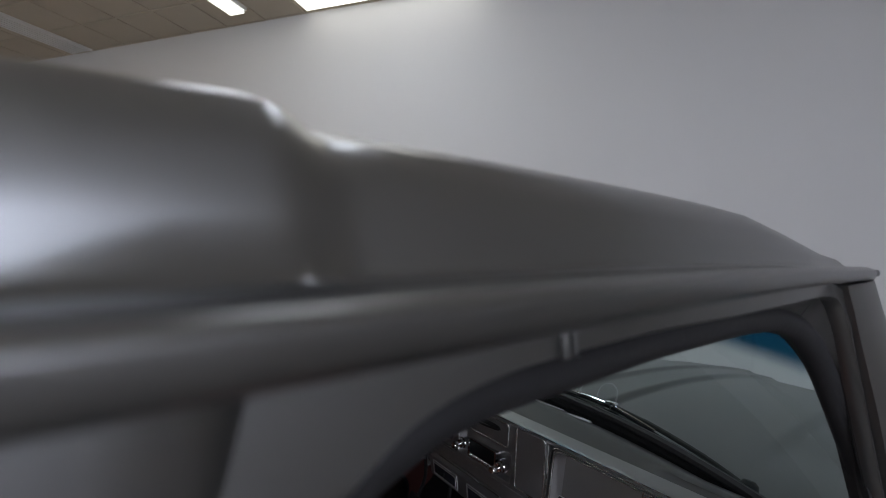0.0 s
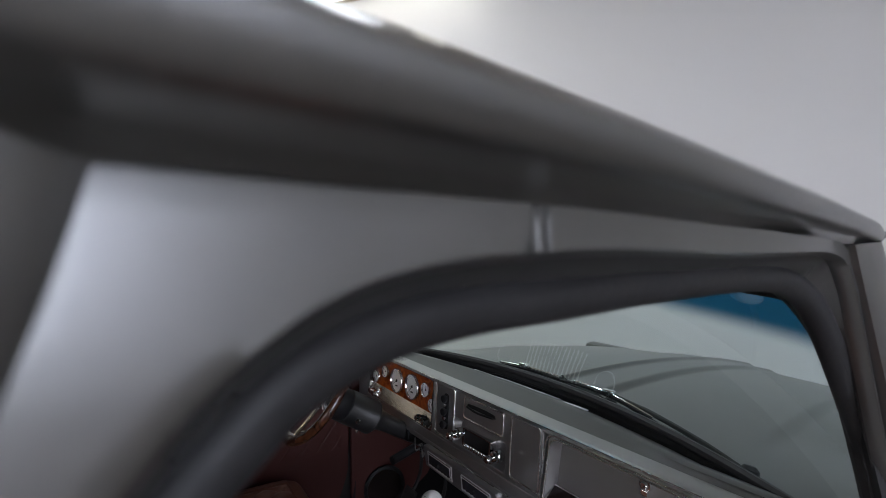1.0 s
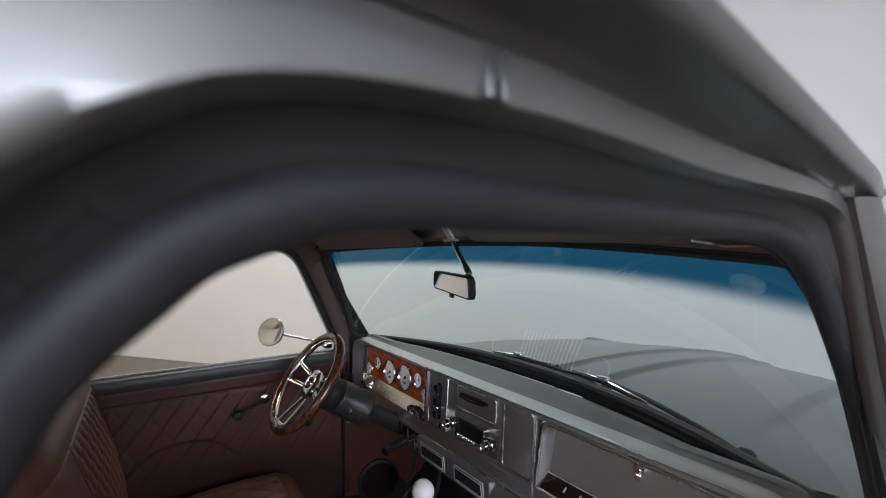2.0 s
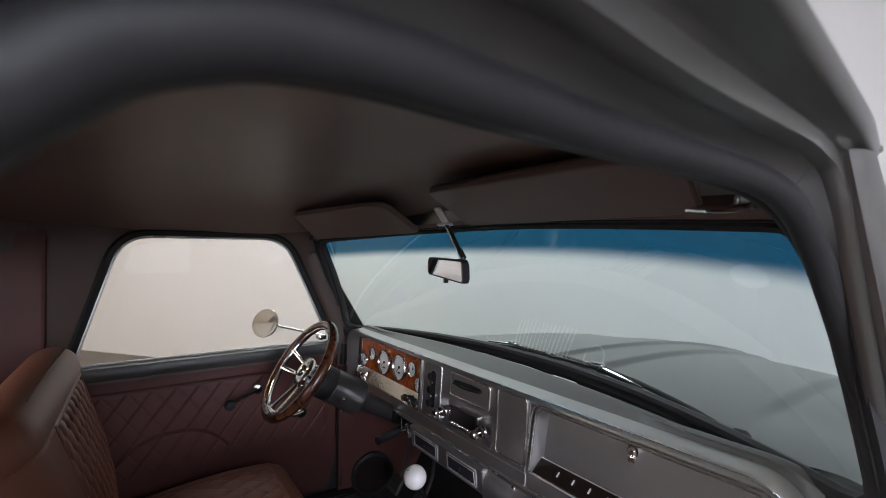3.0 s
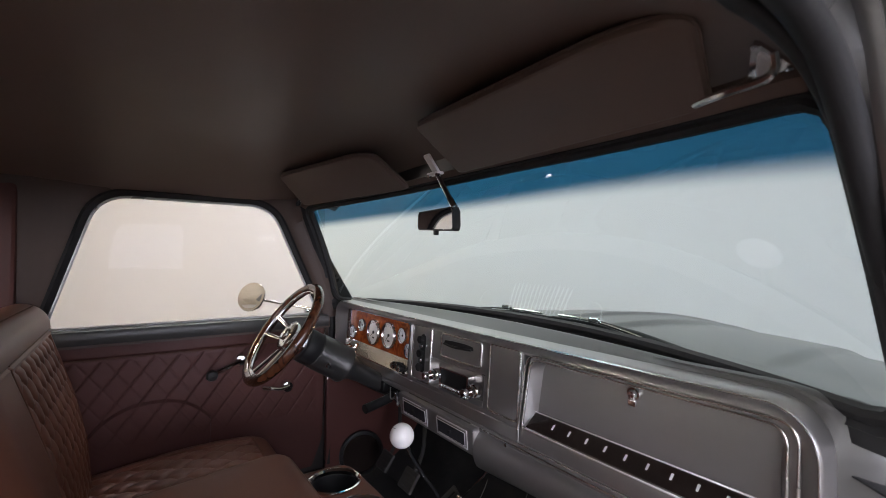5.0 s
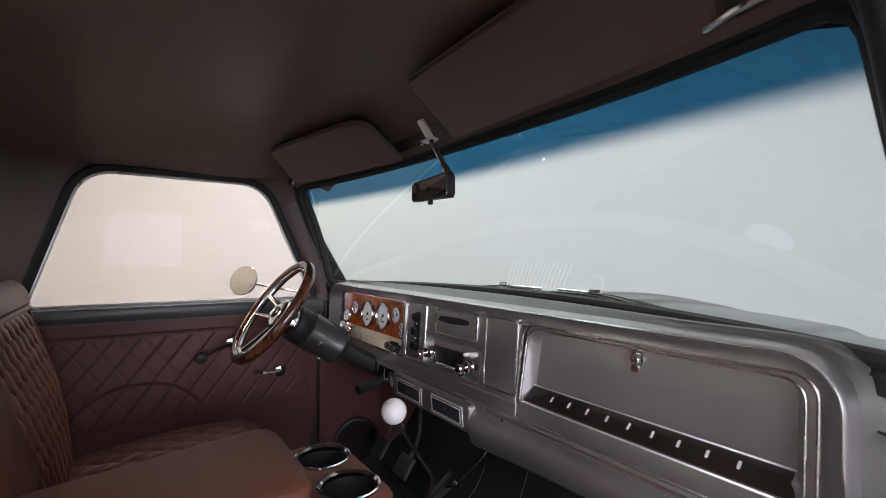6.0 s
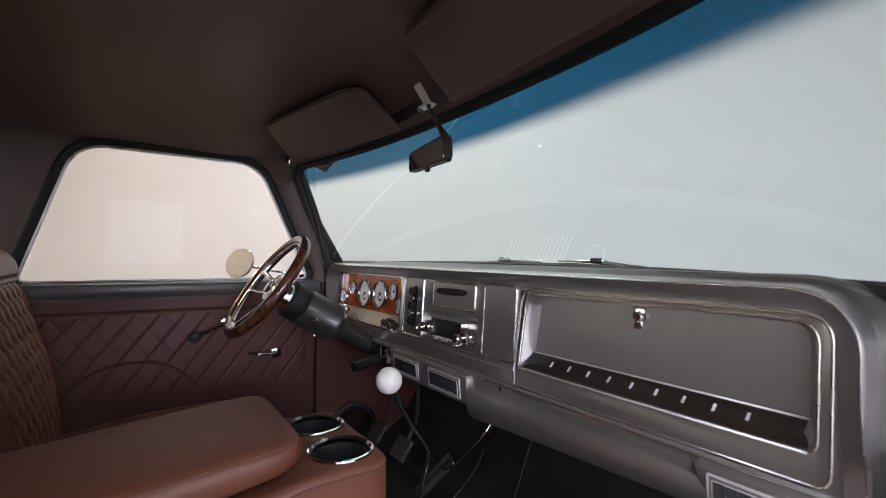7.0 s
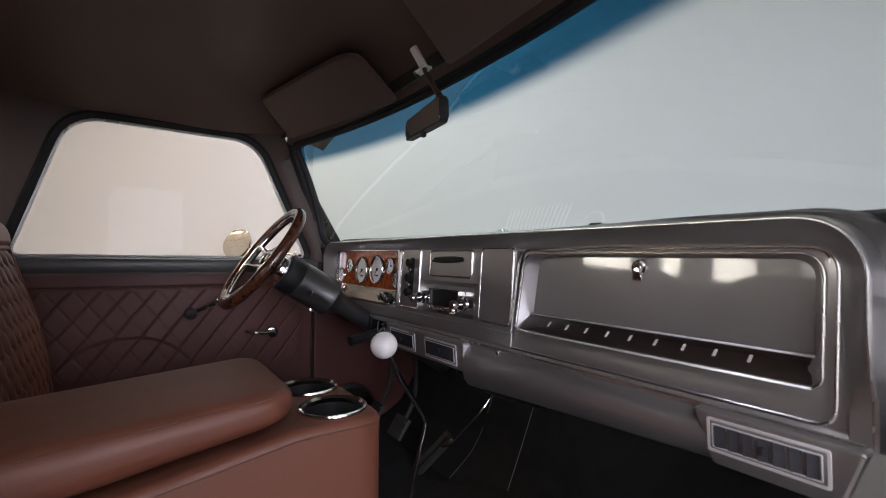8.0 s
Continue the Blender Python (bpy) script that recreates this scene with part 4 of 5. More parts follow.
go, gi = frame_outline(GB[0], GB[1], GB[2], GB[3], 0.016), frame_outline(0.236, 0.641, 1.060, 1.164, 0.024)
gm = frame_outline(0.224, 0.653, 1.034, 1.171, 0.026)
part("glovebox_frame", grid([[face(p.x, p.y, 0.0005) for p in go], [face(p.x, p.y, 0.002) for p in gm], [face(p.x, p.y, 0.012) for p in [a.lerp(b, 0.45) for a, b in zip(gm, gi)]], [face(p.x, p.y, 0.030) for p in gi]], wrap_v=True), DASH_PAINT, dash, "sloping frame of the glove box")
lid = part("glovebox_door", plate(leaning(0.236, 0.643, 1.058, 1.166, [0.006, 0.006, 0.018, 0.018], 7), lambda a, b, d: face(a, b, d + 0.029), 0.006, 0.002), LID_PAINT, dash, "recessed grey glove box door")


def strip_face(a, b, d):
    """The name strip leans back from the bottom edge of the glove box up to the lid."""
    t = (b - 1.036) / 0.024
    return Vector((a, face(a, 1.036).y + 0.001 + 0.026 * t + d, b))


part("name_strip", plate(rounded([(0.231, 1.0365), (0.6475, 1.0365), (0.640, 1.0605), (0.234, 1.0605)], 0.0015, 2), lambda a, b, d: strip_face(a, b, d - 0.002), 0.004, 0.0008), DARKSTRIP, dash, "glossy dark brown strip with small bright marks")
part("strip_edge", tube([strip_face(0.228, 1.0345, -0.003), strip_face(0.648, 1.0345, -0.003)], 0.0016, 6), SILVER, dash)
part("strip_edge", tube([strip_face(0.231, 1.062, -0.003), strip_face(0.643, 1.062, -0.003)], 0.0014, 6), SILVER, dash)
for k in range(9):
    x = 0.289 + 0.0373 * k
    part("bright_mark", plate(rr(x - 0.0019, x + 0.0019, 1.0472, 1.0545, 0.0006, 2), lambda a, b, d: strip_face(a, b, d - 0.0036), 0.0015, 0.0004), SILVER, dash, "small bright mark" if k == 0 else "")
part("glovebox_lock", lathe([(0.012, 0.002), (0.012, -0.003), (0.0108, -0.006), (0.0075, -0.0065), (0.0065, -0.010), (0.005, -0.0115), (0, -0.011)], face(0.441, 1.150, 0.028), (0, 1, 0), 24), CHROME, lid, "chrome push-button lock")
part("lock_tab", rbox(0.434, 0.448, face(0, 1.13).y + 0.019, face(0, 1.13).y + 0.026, 1.131, 1.142, 0.002), CHROME, lid)

# air-conditioning duct under the dash, with its three outlets
rows = []
for x in np.linspace(0.098, 0.562, 16):
    low = lerp([(0.08, 0.900), (0.22, 0.910), (0.43, 0.922), (0.57, 0.930)], float(x))
    mid, rad = (0.991 + low) / 2, (0.991 - low) / 2
    rows.append([(float(x), 0.325 - 0.036 * max(0.0, math.cos(a)) ** 0.8, mid + rad * math.sin(a)) for a in (1.57, 1.35, 1.1, 0.85, 0.6, 0.3, 0.0, -0.3, -0.6, -0.85, -1.1, -1.35, -1.57)] + [(float(x), 0.40, low + 0.012)])
part("duct", grid(rows), DASH_PAINT, dash, "rounded grey duct under the dash")


def outlet_box(x0, x1, flare, foot=0.5):
    poly = [(x0 - flare, 0.992), (x1 + flare, 0.992), (x1 + flare * foot, 0.932), (x0 - flare * foot, 0.932)]
    return part("duct_pod", plate(rounded(poly, 0.006, 3), lambda a, b, d: Vector((a, 0.287 + 0.10 * (0.992 - b) + d, b)), 0.06, 0.004), DASH_PAINT, dash, "grey pod with an air outlet")


def vent(x0, x1, z0, z1, slats, fr=0.0045):
    def at(a, b, d):
        return Vector((a, 0.2855 + 0.10 * (0.992 - b) + d, b))
    v = part("air_vent", ring(rr(x0, x1, z0, z1, 0.003, 3), rr(x0 + fr * 0.72, x1 - fr * 0.72, z0 + fr * 0.72, z1 - fr * 0.72, 0.002, 3), at, 0.008), SILVER, dash, "chrome-framed air vent with dark slats")
    part("vent_back", plate(rr(x0 + fr * 0.7, x1 - fr * 0.7, z0 + fr * 0.7, z1 - fr * 0.7, 0.001, 2), lambda a, b, d: at(a, b, d + 0.0025), 0.002, 0), BLACK, v, "dark vent opening")
    part("inner_frame", ring(rr(x0 + fr + 0.002, x1 - fr - 0.002, z0 + fr + 0.002, z1 - fr - 0.002, 0.001, 2), rr(x0 + fr + 0.003, x1 - fr - 0.003, z0 + fr + 0.003, z1 - fr - 0.003, 0.001, 2), lambda a, b, d: at(a, b, d - 0.002), 0.002), SILVER, v)
    w = (x1 - x0 - 2 * fr - 0.006) / slats
    for k in range(slats):
        xa = x0 + fr + 0.003 + w * k
        part("slat", plate([(xa + w * 0.16, z0 + fr + 0.003), (xa + w * 0.84, z0 + fr + 0.003), (xa + w * 0.84, z1 - fr - 0.003), (xa + w * 0.16, z1 - fr - 0.003)], lambda a, b, d: at(a, b, d - 0.0035 + 0.35 * (a - xa)), 0.0015, 0.0004), SLAT, v)
    part("vent_tab", rbox((x0 + x1) / 2 - 0.0025, (x0 + x1) / 2 + 0.0025, 0.280, 0.288, (z0 + z1) / 2 - 0.004, (z0 + z1) / 2 + 0.004, 0.001), BLACK, v)


outlet_box(-0.220, 0.088, 0.012)
vent(-0.207, -0.086, 0.940, 0.984, 7)
vent(-0.044, 0.077, 0.940, 0.984, 7)
outlet_box(0.556, 0.682, 0.014, -0.4)
vent(0.559, 0.669, 0.947, 0.9855, 7, 0.004)
part("end_bracket", plate(rounded([(0.690, 0.99), (0.775, 0.992), (0.775, 0.90), (0.664, 0.90)], 0.006, 3), lambda a, b, d: Vector((a, 0.300 + 0.3 * (a - 0.69) + d, b)), 0.02, 0.004), PAINT, dash, "grey end bracket under the dash")
part("duct_hose", tube(smooth_path([(0.02, 0.33, 0.945), (0.04, 0.36, 0.91), (0.10, 0.40, 0.885), (0.20, 0.46, 0.875), (0.30, 0.52, 0.88)], 8), [0.020 + 0.0025 * (k % 2) for k in range(33)], 12), BLACK, dash, "ribbed black air hose")
for k, (x, z) in enumerate(((0.185, 0.987), (0.40, 0.94), (0.515, 0.937))):
    part("screw", lathe([(0.004, 0.0), (0.0038, -0.002), (0, -0.0025)], (x, 0.304 if k == 0 else 0.312, z), (0, 1, 0), 10), ALLOY, dash)

# ---- steering wheel and column ----
WC = Vector((-0.387, 0.0152, 1.1576))
TILT = radians(36)
WN, WU, WV = Vector((0, math.cos(TILT), -math.sin(TILT))), Vector((1, 0, 0)), Vector((0, math.sin(TILT), math.cos(TILT)))


def on_wheel(a, r, d=0.0):
    a = radians(a)
    return WC + (WU * math.cos(a) + WV * math.sin(a)) * r + WN * d


wheel = thing("steering_wheel", WC + WN * 0.05, "walnut-rimmed steering wheel with bright alloy spokes", "steering wheel")
rows = []
for k in range(72):
    a = 360 * k / 72
    pts = []
    grip = 0.0006 * math.sin(radians(a * 18))
    for j in range(14):
        b = 2 * math.pi * j / 14
        dents = grip * (1.6 if math.cos(b) < -0.5 else 0.2)
        pts.append(on_wheel(a, 0.1436 + (0.0138 + dents) * math.cos(b), (0.0138 + dents) * math.sin(b)))
    rows.append(pts)
part("rim", grid(rows, wrap_u=True, wrap_v=True), WALNUT, wheel, "glossy dark walnut rim")
part("rim_band", grid([[on_wheel(360 * k / 72, 0.1436 - 0.0125 + da, dd) for da, dd in ((0, -0.005), (-0.0022, -0.004), (-0.003, 0.0), (-0.0022, 0.004), (0, 0.005))] for k in range(72)], wrap_u=True), ALLOY, wheel, "bright metal inner band")
for base in (178, 272, 2):
    for off in (-13, 13):
        a0, a1 = base + off * 1.25, base + off
        p = [on_wheel(base + off * 2.4, 0.026, 0.028), on_wheel(base + off * 1.3, 0.075, 0.017), on_wheel(a1, 0.131, 0.002)]
        part("spoke", tube(smooth_path(p, 6), 0.0085, 8, flat=0.5), ALLOY, wheel, "bright alloy spoke")
    part("spoke_web", tube(smooth_path([on_wheel(base - 13, 0.129, 0.002), on_wheel(base, 0.1285, 0.002), on_wheel(base + 13, 0.129, 0.002)], 5), 0.0055, 8), ALLOY, wheel)
part("hub", lathe([(0.032, 0.046), (0.037, 0.030), (0.043, 0.022), (0.043, 0.015), (0.038, 0.011), (0.022, 0.008), (0, 0.007)], WC, WN, 36), ALLOY, wheel, "bright round hub")
part("hub_cap", lathe([(0.018, 0.012), (0.018, 0.003), (0.014, 0.0), (0, -0.001)], WC, WN, 24), CHROME, wheel)
for k in range(6):
    p = on_wheel(60 * k + 15, 0.027, 0.010)
    part("hub_bolt", lathe([(0.0035, 0.002), (0.0035, -0.001), (0, -0.0015)], p, WN, 8), BLACK, wheel)

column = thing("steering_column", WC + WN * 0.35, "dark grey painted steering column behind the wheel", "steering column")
C0 = WC + WN * 0.047
CA = Vector((0.0, math.cos(radians(31)), -math.sin(radians(31))))
part("adapter", lathe([(0.032, -0.006), (0.036, 0.004), (0.036, 0.018), (0.043, 0.020)], C0, CA, 32), CHROME, column, "ribbed chrome wheel adapter")
part("collar", lathe([(0.042, 0.016), (0.048, 0.019), (0.049, 0.030), (0.049, 0.056), (0.046, 0.060)], C0, CA, 36), BLACK, column, "black collar")
part("bell", lathe([(0.045, 0.056), (0.050, 0.061), (0.051, 0.075), (0.051, 0.150), (0.0525, 0.153), (0.0525, 0.162), (0.049, 0.166)], C0, CA, 36), COLUMN_PAINT, column, "dark grey column shell")
part("tube", lathe([(0.049, 0.164), (0.040, 0.174), (0.031, 0.190), (0.027, 0.22), (0.026, 0.62)], C0, CA, 32), COLUMN_PAINT, column, "dark grey column tube")
part("lever_boss", lathe([(0.008, 0), (0.008, -0.012), (0.005, -0.016), (0, -0.016)], C0 + CA * 0.092 + Vector((0.047, -0.008, -0.016)), (-1, 0.1, 0.25), 14), CHROME, column, "small chrome column button")
part("column_screw", lathe([(0.005, 0), (0.005, -0.006), (0, -0.008)], C0 + CA * 0.125 + Vector((0.01, -0.022, -0.045)), (0, 0.3, 1), 10), CHROME, column)
part("column_bracket", join(rbox(-0.43, -0.345, 0.30, 0.36, 0.955, 0.99, 0.004)), BLACK, column)
part("park_brake", tube(smooth_path([(-0.30, 0.30, 0.955), (-0.30, 0.26, 0.945), (-0.29, 0.215, 0.94)], 5), 0.013, 12), BLACK, column, "black brake pull handle under the dash")
part("brake_clamp", join(tube([(-0.27, 0.30, 0.965), (-0.21, 0.30, 0.948)], 0.009, 10), tube([(-0.25, 0.29, 0.985), (-0.25, 0.305, 0.945)], 0.007, 8)), CHROME, column, "chrome bracket under the dash")
part("loose_wire", tube(smooth_path([(-0.30, 0.30, 0.985), (-0.27, 0.285, 0.962), (-0.245, 0.29, 0.975), (-0.23, 0.285, 0.955), (-0.225, 0.295, 0.99)], 6), 0.002, 6), GREYTHREAD, column)

# ---- shifter ----
shifter = thing("gear_shifter", (0.0, 0.24, 0.56), "bent chrome floor shifter with a white ball knob", "gear shifter")
part("ball_knob", lathe([(0.026 * math.sin(radians(k)), 0.026 * -math.cos(radians(k))) for k in range(0, 181, 10)], (0.039, 0.145, 0.992), (0, -0.5, 1), 32), WHITEBALL, shifter, "glossy white ball knob")
part("knob_pattern", tube([(0.039 + 0.006 * (k % 2) - 0.006 + 0.003 * k, 0.1265 + 0.002 * k, 1.0105 + 0.0005 * k) for k in range(4)], 0.0007, 5), BLACK, shifter)
part("lever", tube(smooth_path([(0.039, 0.155, 0.972), (0.033, 0.180, 0.930), (0.020, 0.220, 0.875), (0.006, 0.258, 0.825), (0.004, 0.262, 0.80), (0.002, 0.250, 0.75), (0.0, 0.232, 0.665), (0.0, 0.225, 0.57)], 6), 0.0052, 10), CHROME, shifter, "bent chrome lever")
part("boot", lathe([(0.060, 0.0), (0.056, 0.008), (0.035, 0.02), (0.018, 0.035), (0.010, 0.04)], (0.0, 0.225, 0.563), (0, 0, 1), 28), RUBBER, shifter, "black rubber boot")
part("trim_ring", lathe([(0.064, 0.0), (0.064, 0.006), (0.058, 0.010)], (0.0, 0.225, 0.563), (0, 0, 1), 28, caps=False), CHROME, shifter)


# ---- driver's door ----
WIN = densify(rounded([(-0.522, 1.152), (0.243, 1.152), (0.070, 1.536), (-0.408, 1.536)], [0.026, 0.026, 0.075, 0.080], 8), 120)


def grown(poly, d):
    """An outline moved outwards by d."""
    c = sum(poly, Vector((0, 0))) / len(poly)
    out = []
    for i, p in enumerate(poly):
        t = (poly[(i + 1) % len(poly)] - poly[i - 1]).normalized()
        n = Vector((t.y, -t.x))
        if n.dot(p - c) < 0:
            n = -n
        out.append(p + n * d)
    return out


DX = -0.752
door = thing("driver_door", (-0.78, -0.15, 0.58), "closed driver's door with quilted brown vinyl and a chrome-edged window", "car door")
part("window_glass", grid([[(-0.781, -0.56, 1.13), (-0.781, 0.27, 1.13)], [(-0.781, -0.56, 1.56), (-0.781, 0.27, 1.56)]]), GLASS_SIDE, door, "clear side glass").visible_shadow = False
f0, f1, f2, f3 = WIN, grown(WIN, 0.004), grown(WIN, 0.016), grown(WIN, 0.024)
part("window_frame", grid([[(-0.785, p.x, p.y) for p in f0], [(-0.768, p.x, p.y) for p in f0], [(-0.757, p.x, p.y) for p in f1], [(-0.750, p.x, p.y) for p in f2], [(-0.756, p.x, p.y) for p in f3], [(-0.80, p.x, p.y) for p in f3]], wrap_v=True), RUBBER, door, "black rubber-lined window frame")
part("chrome_edge", tube([(-0.760, p.x, p.y) for p in grown(WIN, -0.002)], 0.0042, 6, closed=True), SILVER, door, "thin chrome edge round the glass")
part("belt_cap", grid([[(x, y, z) for y in np.linspace(-0.56, 0.275, 24)] for x, z in ((-0.775, 1.1505), (-0.752, 1.150), (-0.741, 1.146), (-0.737, 1.138), (-0.738, 1.120), (-0.742, 1.108), (-0.752, 1.103))]), DASH_TOP, door, "dark grey metal belt rail below the window")


def door_height(y, z):
    """Relief of the quilting: crossing seams at two slants."""
    h = 0.0
    if 0.80 < z < 1.060 and -0.52 < y < 0.235:
        edge = min(1.0, (1.060 - z) / 0.01, (z - 0.80) / 0.02, (0.235 - y) / 0.02)
        p = 0.052
        for s in (1.0, -1.0):
            c = ((y * 0.80 + s * (z - 1.06) * 0.60) / p) % 1.0
            d = min(c, 1 - c) * p
            fade = 1.0 if s < 0 else min(0.5, max(0.12, (0.0 - y) / 0.4))
            h -= 0.0032 * fade * edge * math.exp(-(d / 0.0026) ** 2)
        h += 0.0025 * edge
    h -= 0.003 * math.exp(-((z - 1.064) / 0.003) ** 2)
    # armrest pocket: a raised pad with a domed top
    cy, w = -0.265, 0.155
    if abs(y - cy) < w and z < 0.925:
        top = 0.925 - 0.075 * (abs(y - cy) / w) ** 2.5
        t = min(max((top - z) / 0.009, 0), 1)
        h += 0.012 * t * t * (3 - 2 * t)
    return h


rows = []
for z in np.linspace(0.60, 1.104, 230):
    z = float(z)
    row = []
    for y in np.linspace(-0.555, 0.262, 380):
        y = float(y)
        low = max(0.0, 0.72 - z)
        yy = y if y < 0.1 else 0.1 + (y - 0.1) * (1 - 1.2 * low ** 1.4 * 4)
        row.append((DX + door_height(yy, z), yy, z))
    rows.append(row)
part("door_panel", grid(rows), DOORVINYL, door, "oxblood vinyl door panel with diamond stitching")
part("piping", tube([(DX + 0.001, y, 1.0635) for y in np.linspace(-0.54, 0.235, 20)], 0.0016, 6), THREAD, door)
part("panel_edge", tube(smooth_path([(-0.755, 0.266, 1.10), (-0.755, 0.266, 0.90), (-0.755, 0.262, 0.78), (-0.755, 0.235, 0.70), (-0.755, 0.17, 0.655), (-0.755, 0.0, 0.63)], 6), 0.003, 6), ALLOY, door, "thin bright edge of the door panel")
part("door_shell", rbox(-0.80, -0.757, -0.56, 0.275, 0.56, 1.10, 0.006), COLUMN_PAINT, door, "dark door shell")
crank = part("window_crank", join(lathe([(0.023, 0), (0.023, 0.014), (0.016, 0.024), (0, 0.026)], (DX, -0.025, 1.018), (1, 0, 0), 20), tube(smooth_path([(-0.733, -0.025, 1.018), (-0.728, -0.065, 1.002), (-0.730, -0.108, 0.985)], 6), 0.0115, 10, flat=0.8)), CHROME, door, "chrome window crank")
part("crank_knob", lathe([(0.008, 0), (0.015, 0.006), (0.018, 0.016), (0.014, 0.030), (0, 0.034)], (-0.730, -0.112, 0.984), (1, 0, 0), 18), BLACK, crank, "black crank knob")
latch = part("door_handle", lathe([(0.024, 0), (0.024, 0.012), (0.017, 0.024), (0, 0.027)], (DX, 0.128, 0.908), (1, 0, 0), 20), CHROME, door, "chrome door handle")
part("handle_lever", tube(smooth_path([(-0.732, 0.132, 0.910), (-0.724, 0.100, 0.907), (-0.724, 0.070, 0.913), (-0.730, 0.045, 0.917)], 6), 0.0105, 10, flat=0.8), CHROME, latch)
part("sill_plate", join(rbox(-0.78, -0.69, -0.5, 0.33, 0.555, 0.580, 0.004), rbox(-0.775, -0.70, -0.45, 0.30, 0.580, 0.584, 0.001)), BLACK, door, "black door sill")
for k in range(3):
    part("sill_rib", tube([(-0.71 - 0.018 * k, -0.42, 0.586), (-0.71 - 0.018 * k, 0.26, 0.586)], 0.002, 6), ALLOY, door)
part("jamb_seal", tube(smooth_path([(-0.748, 0.292, 1.14), (-0.750, 0.292, 0.9), (-0.748, 0.290, 0.72), (-0.745, 0.28, 0.60)], 6), 0.012, 10), RUBBER, truck, "black rubber door seal")

# fixed brown trim round the driver's window, up to the headliner and along the pillar
outer = []
for p in f3:
    c = Vector((-0.15, 1.36))
    q = p - c
    k = 3.0
    if q.y > 1e-6:
        k = min(k, (1.588 - c.y) / q.y)
    if q.y < -1e-6:
        k = min(k, (1.10 - c.y) / q.y)
    if q.x < -1e-6:
        k = min(k, (-0.77 - c.x) / q.x)
    if q.x > 1e-6:
        ymax = lerp([(1.10, 0.315), (1.20, 0.290), (1.40, 0.205), (1.53, 0.145), (1.6, 0.11)], p.y)
        k = min(k, max((ymax - c.x) / q.x, 1.0))
    outer.append(c + q * max(k, 1.0))
mid = [a.lerp(b, 0.5) for a, b in zip(f3, outer)]
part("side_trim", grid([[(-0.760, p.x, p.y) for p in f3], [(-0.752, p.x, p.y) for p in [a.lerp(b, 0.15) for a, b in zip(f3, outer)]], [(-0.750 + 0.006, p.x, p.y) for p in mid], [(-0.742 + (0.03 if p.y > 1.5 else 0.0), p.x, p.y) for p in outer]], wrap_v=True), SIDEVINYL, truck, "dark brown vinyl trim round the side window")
rows = []
for k in range(13):
    v = k / 12
    g = WS(-1.0, v)
    y_in = lerp([(1.10, 0.315), (1.20, 0.290), (1.40, 0.205), (1.53, 0.145), (1.6, 0.11)], g.z)
    rows.append([(-0.752, y_in - 0.012, g.z), (-0.747, y_in + 0.004, g.z), (-0.742, (y_in + g.y) / 2, g.z), (-0.741 + 0.020 * v, g.y - 0.012, g.z), (-0.746 + 0.020 * v, g.y + 0.002, g.z + 0.004)])
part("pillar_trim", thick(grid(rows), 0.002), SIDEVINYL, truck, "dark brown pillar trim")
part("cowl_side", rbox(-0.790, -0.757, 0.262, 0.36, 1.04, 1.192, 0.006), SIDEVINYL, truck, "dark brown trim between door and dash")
part("side_trim", rbox(-0.775, -0.738, -0.77, -0.575, 0.55, 1.62, 0.01), DOORVINYL, truck, "oxblood vinyl rear side trim")

# ---- seat ----
def back_y(z):
    return lerp([(0.70, -0.393), (0.80, -0.405), (0.90, -0.416), (1.0, -0.438), (1.10, -0.470), (1.17, -0.494)], z)


def quilt(a, b, w, h, depth):
    """Pillow height of a diamond quilt cell."""
    p, q = (a / w + b / h), (a / w - b / h)
    return depth * (1 - math.exp(-abs(math.sin(math.pi * p)) * abs(math.sin(math.pi * q)) / 0.28))


seat = thing("bench_seat", (0, -0.25, 0.53), "brown leather bench seat with diamond-quilted panels", "seat")


def backrest(x0, x1, q0, q1, name):
    rows = []
    prof = []
    for z in np.linspace(0.70, 1.185, 120):
        prof.append((back_y(float(z)), float(z), 0))
    for k in range(1, 15):
        a = math.pi * k / 14
        prof.append((-0.545 + 0.0575 * math.cos(a), 1.190 + 0.055 * math.sin(a), 1))
    for z in np.linspace(1.15, 0.70, 8):
        prof.append((-0.61 - 0.02 * (1.2 - float(z)), float(z), 1))
    xs = np.linspace(x0, x1, max(24, int((x1 - x0) / 0.0042)))
    for y, z, flat in prof:
        row = []
        for x in xs:
            x = float(x)
            e = min((x - x0) / 0.085, (x1 - x) / 0.085, 1.0)
            f = math.sqrt(max(0.0, 1 - (1 - max(e, 0)) ** 2.4))
            zz = z - 0.28 * (1 - f) * max(0.0, z - 1.0) ** 2 / 0.4
            yy = y
            if not flat:
                inq = min((x - q0) / 0.012, (q1 - x) / 0.012, (1.165 - z) / 0.012, 1.0)
                if inq > 0:
                    yy += -0.006 * min(1, inq) + quilt(x - q0, z - 0.7, 0.048, 0.075, 0.0120) * inq
                else:
                    yy += 0.008
                    seamd = min(abs(x - q0 + 0.006), abs(x - q1 - 0.006)) if z < 1.175 else abs(z - 1.178)
                    yy -= 0.006 * math.exp(-(seamd / 0.004) ** 2)
            yc = -0.545
            yy = yc + (yy - yc) * f
            row.append((x, yy, zz))
        rows.append(row)
    return part(name, grid(rows), LEATHER, seat, "quilted brown leather backrest")


backrest(-0.665, 0.030, -0.600, -0.165, "backrest")
backrest(0.185, 0.680, 0.26, 0.60, "backrest")


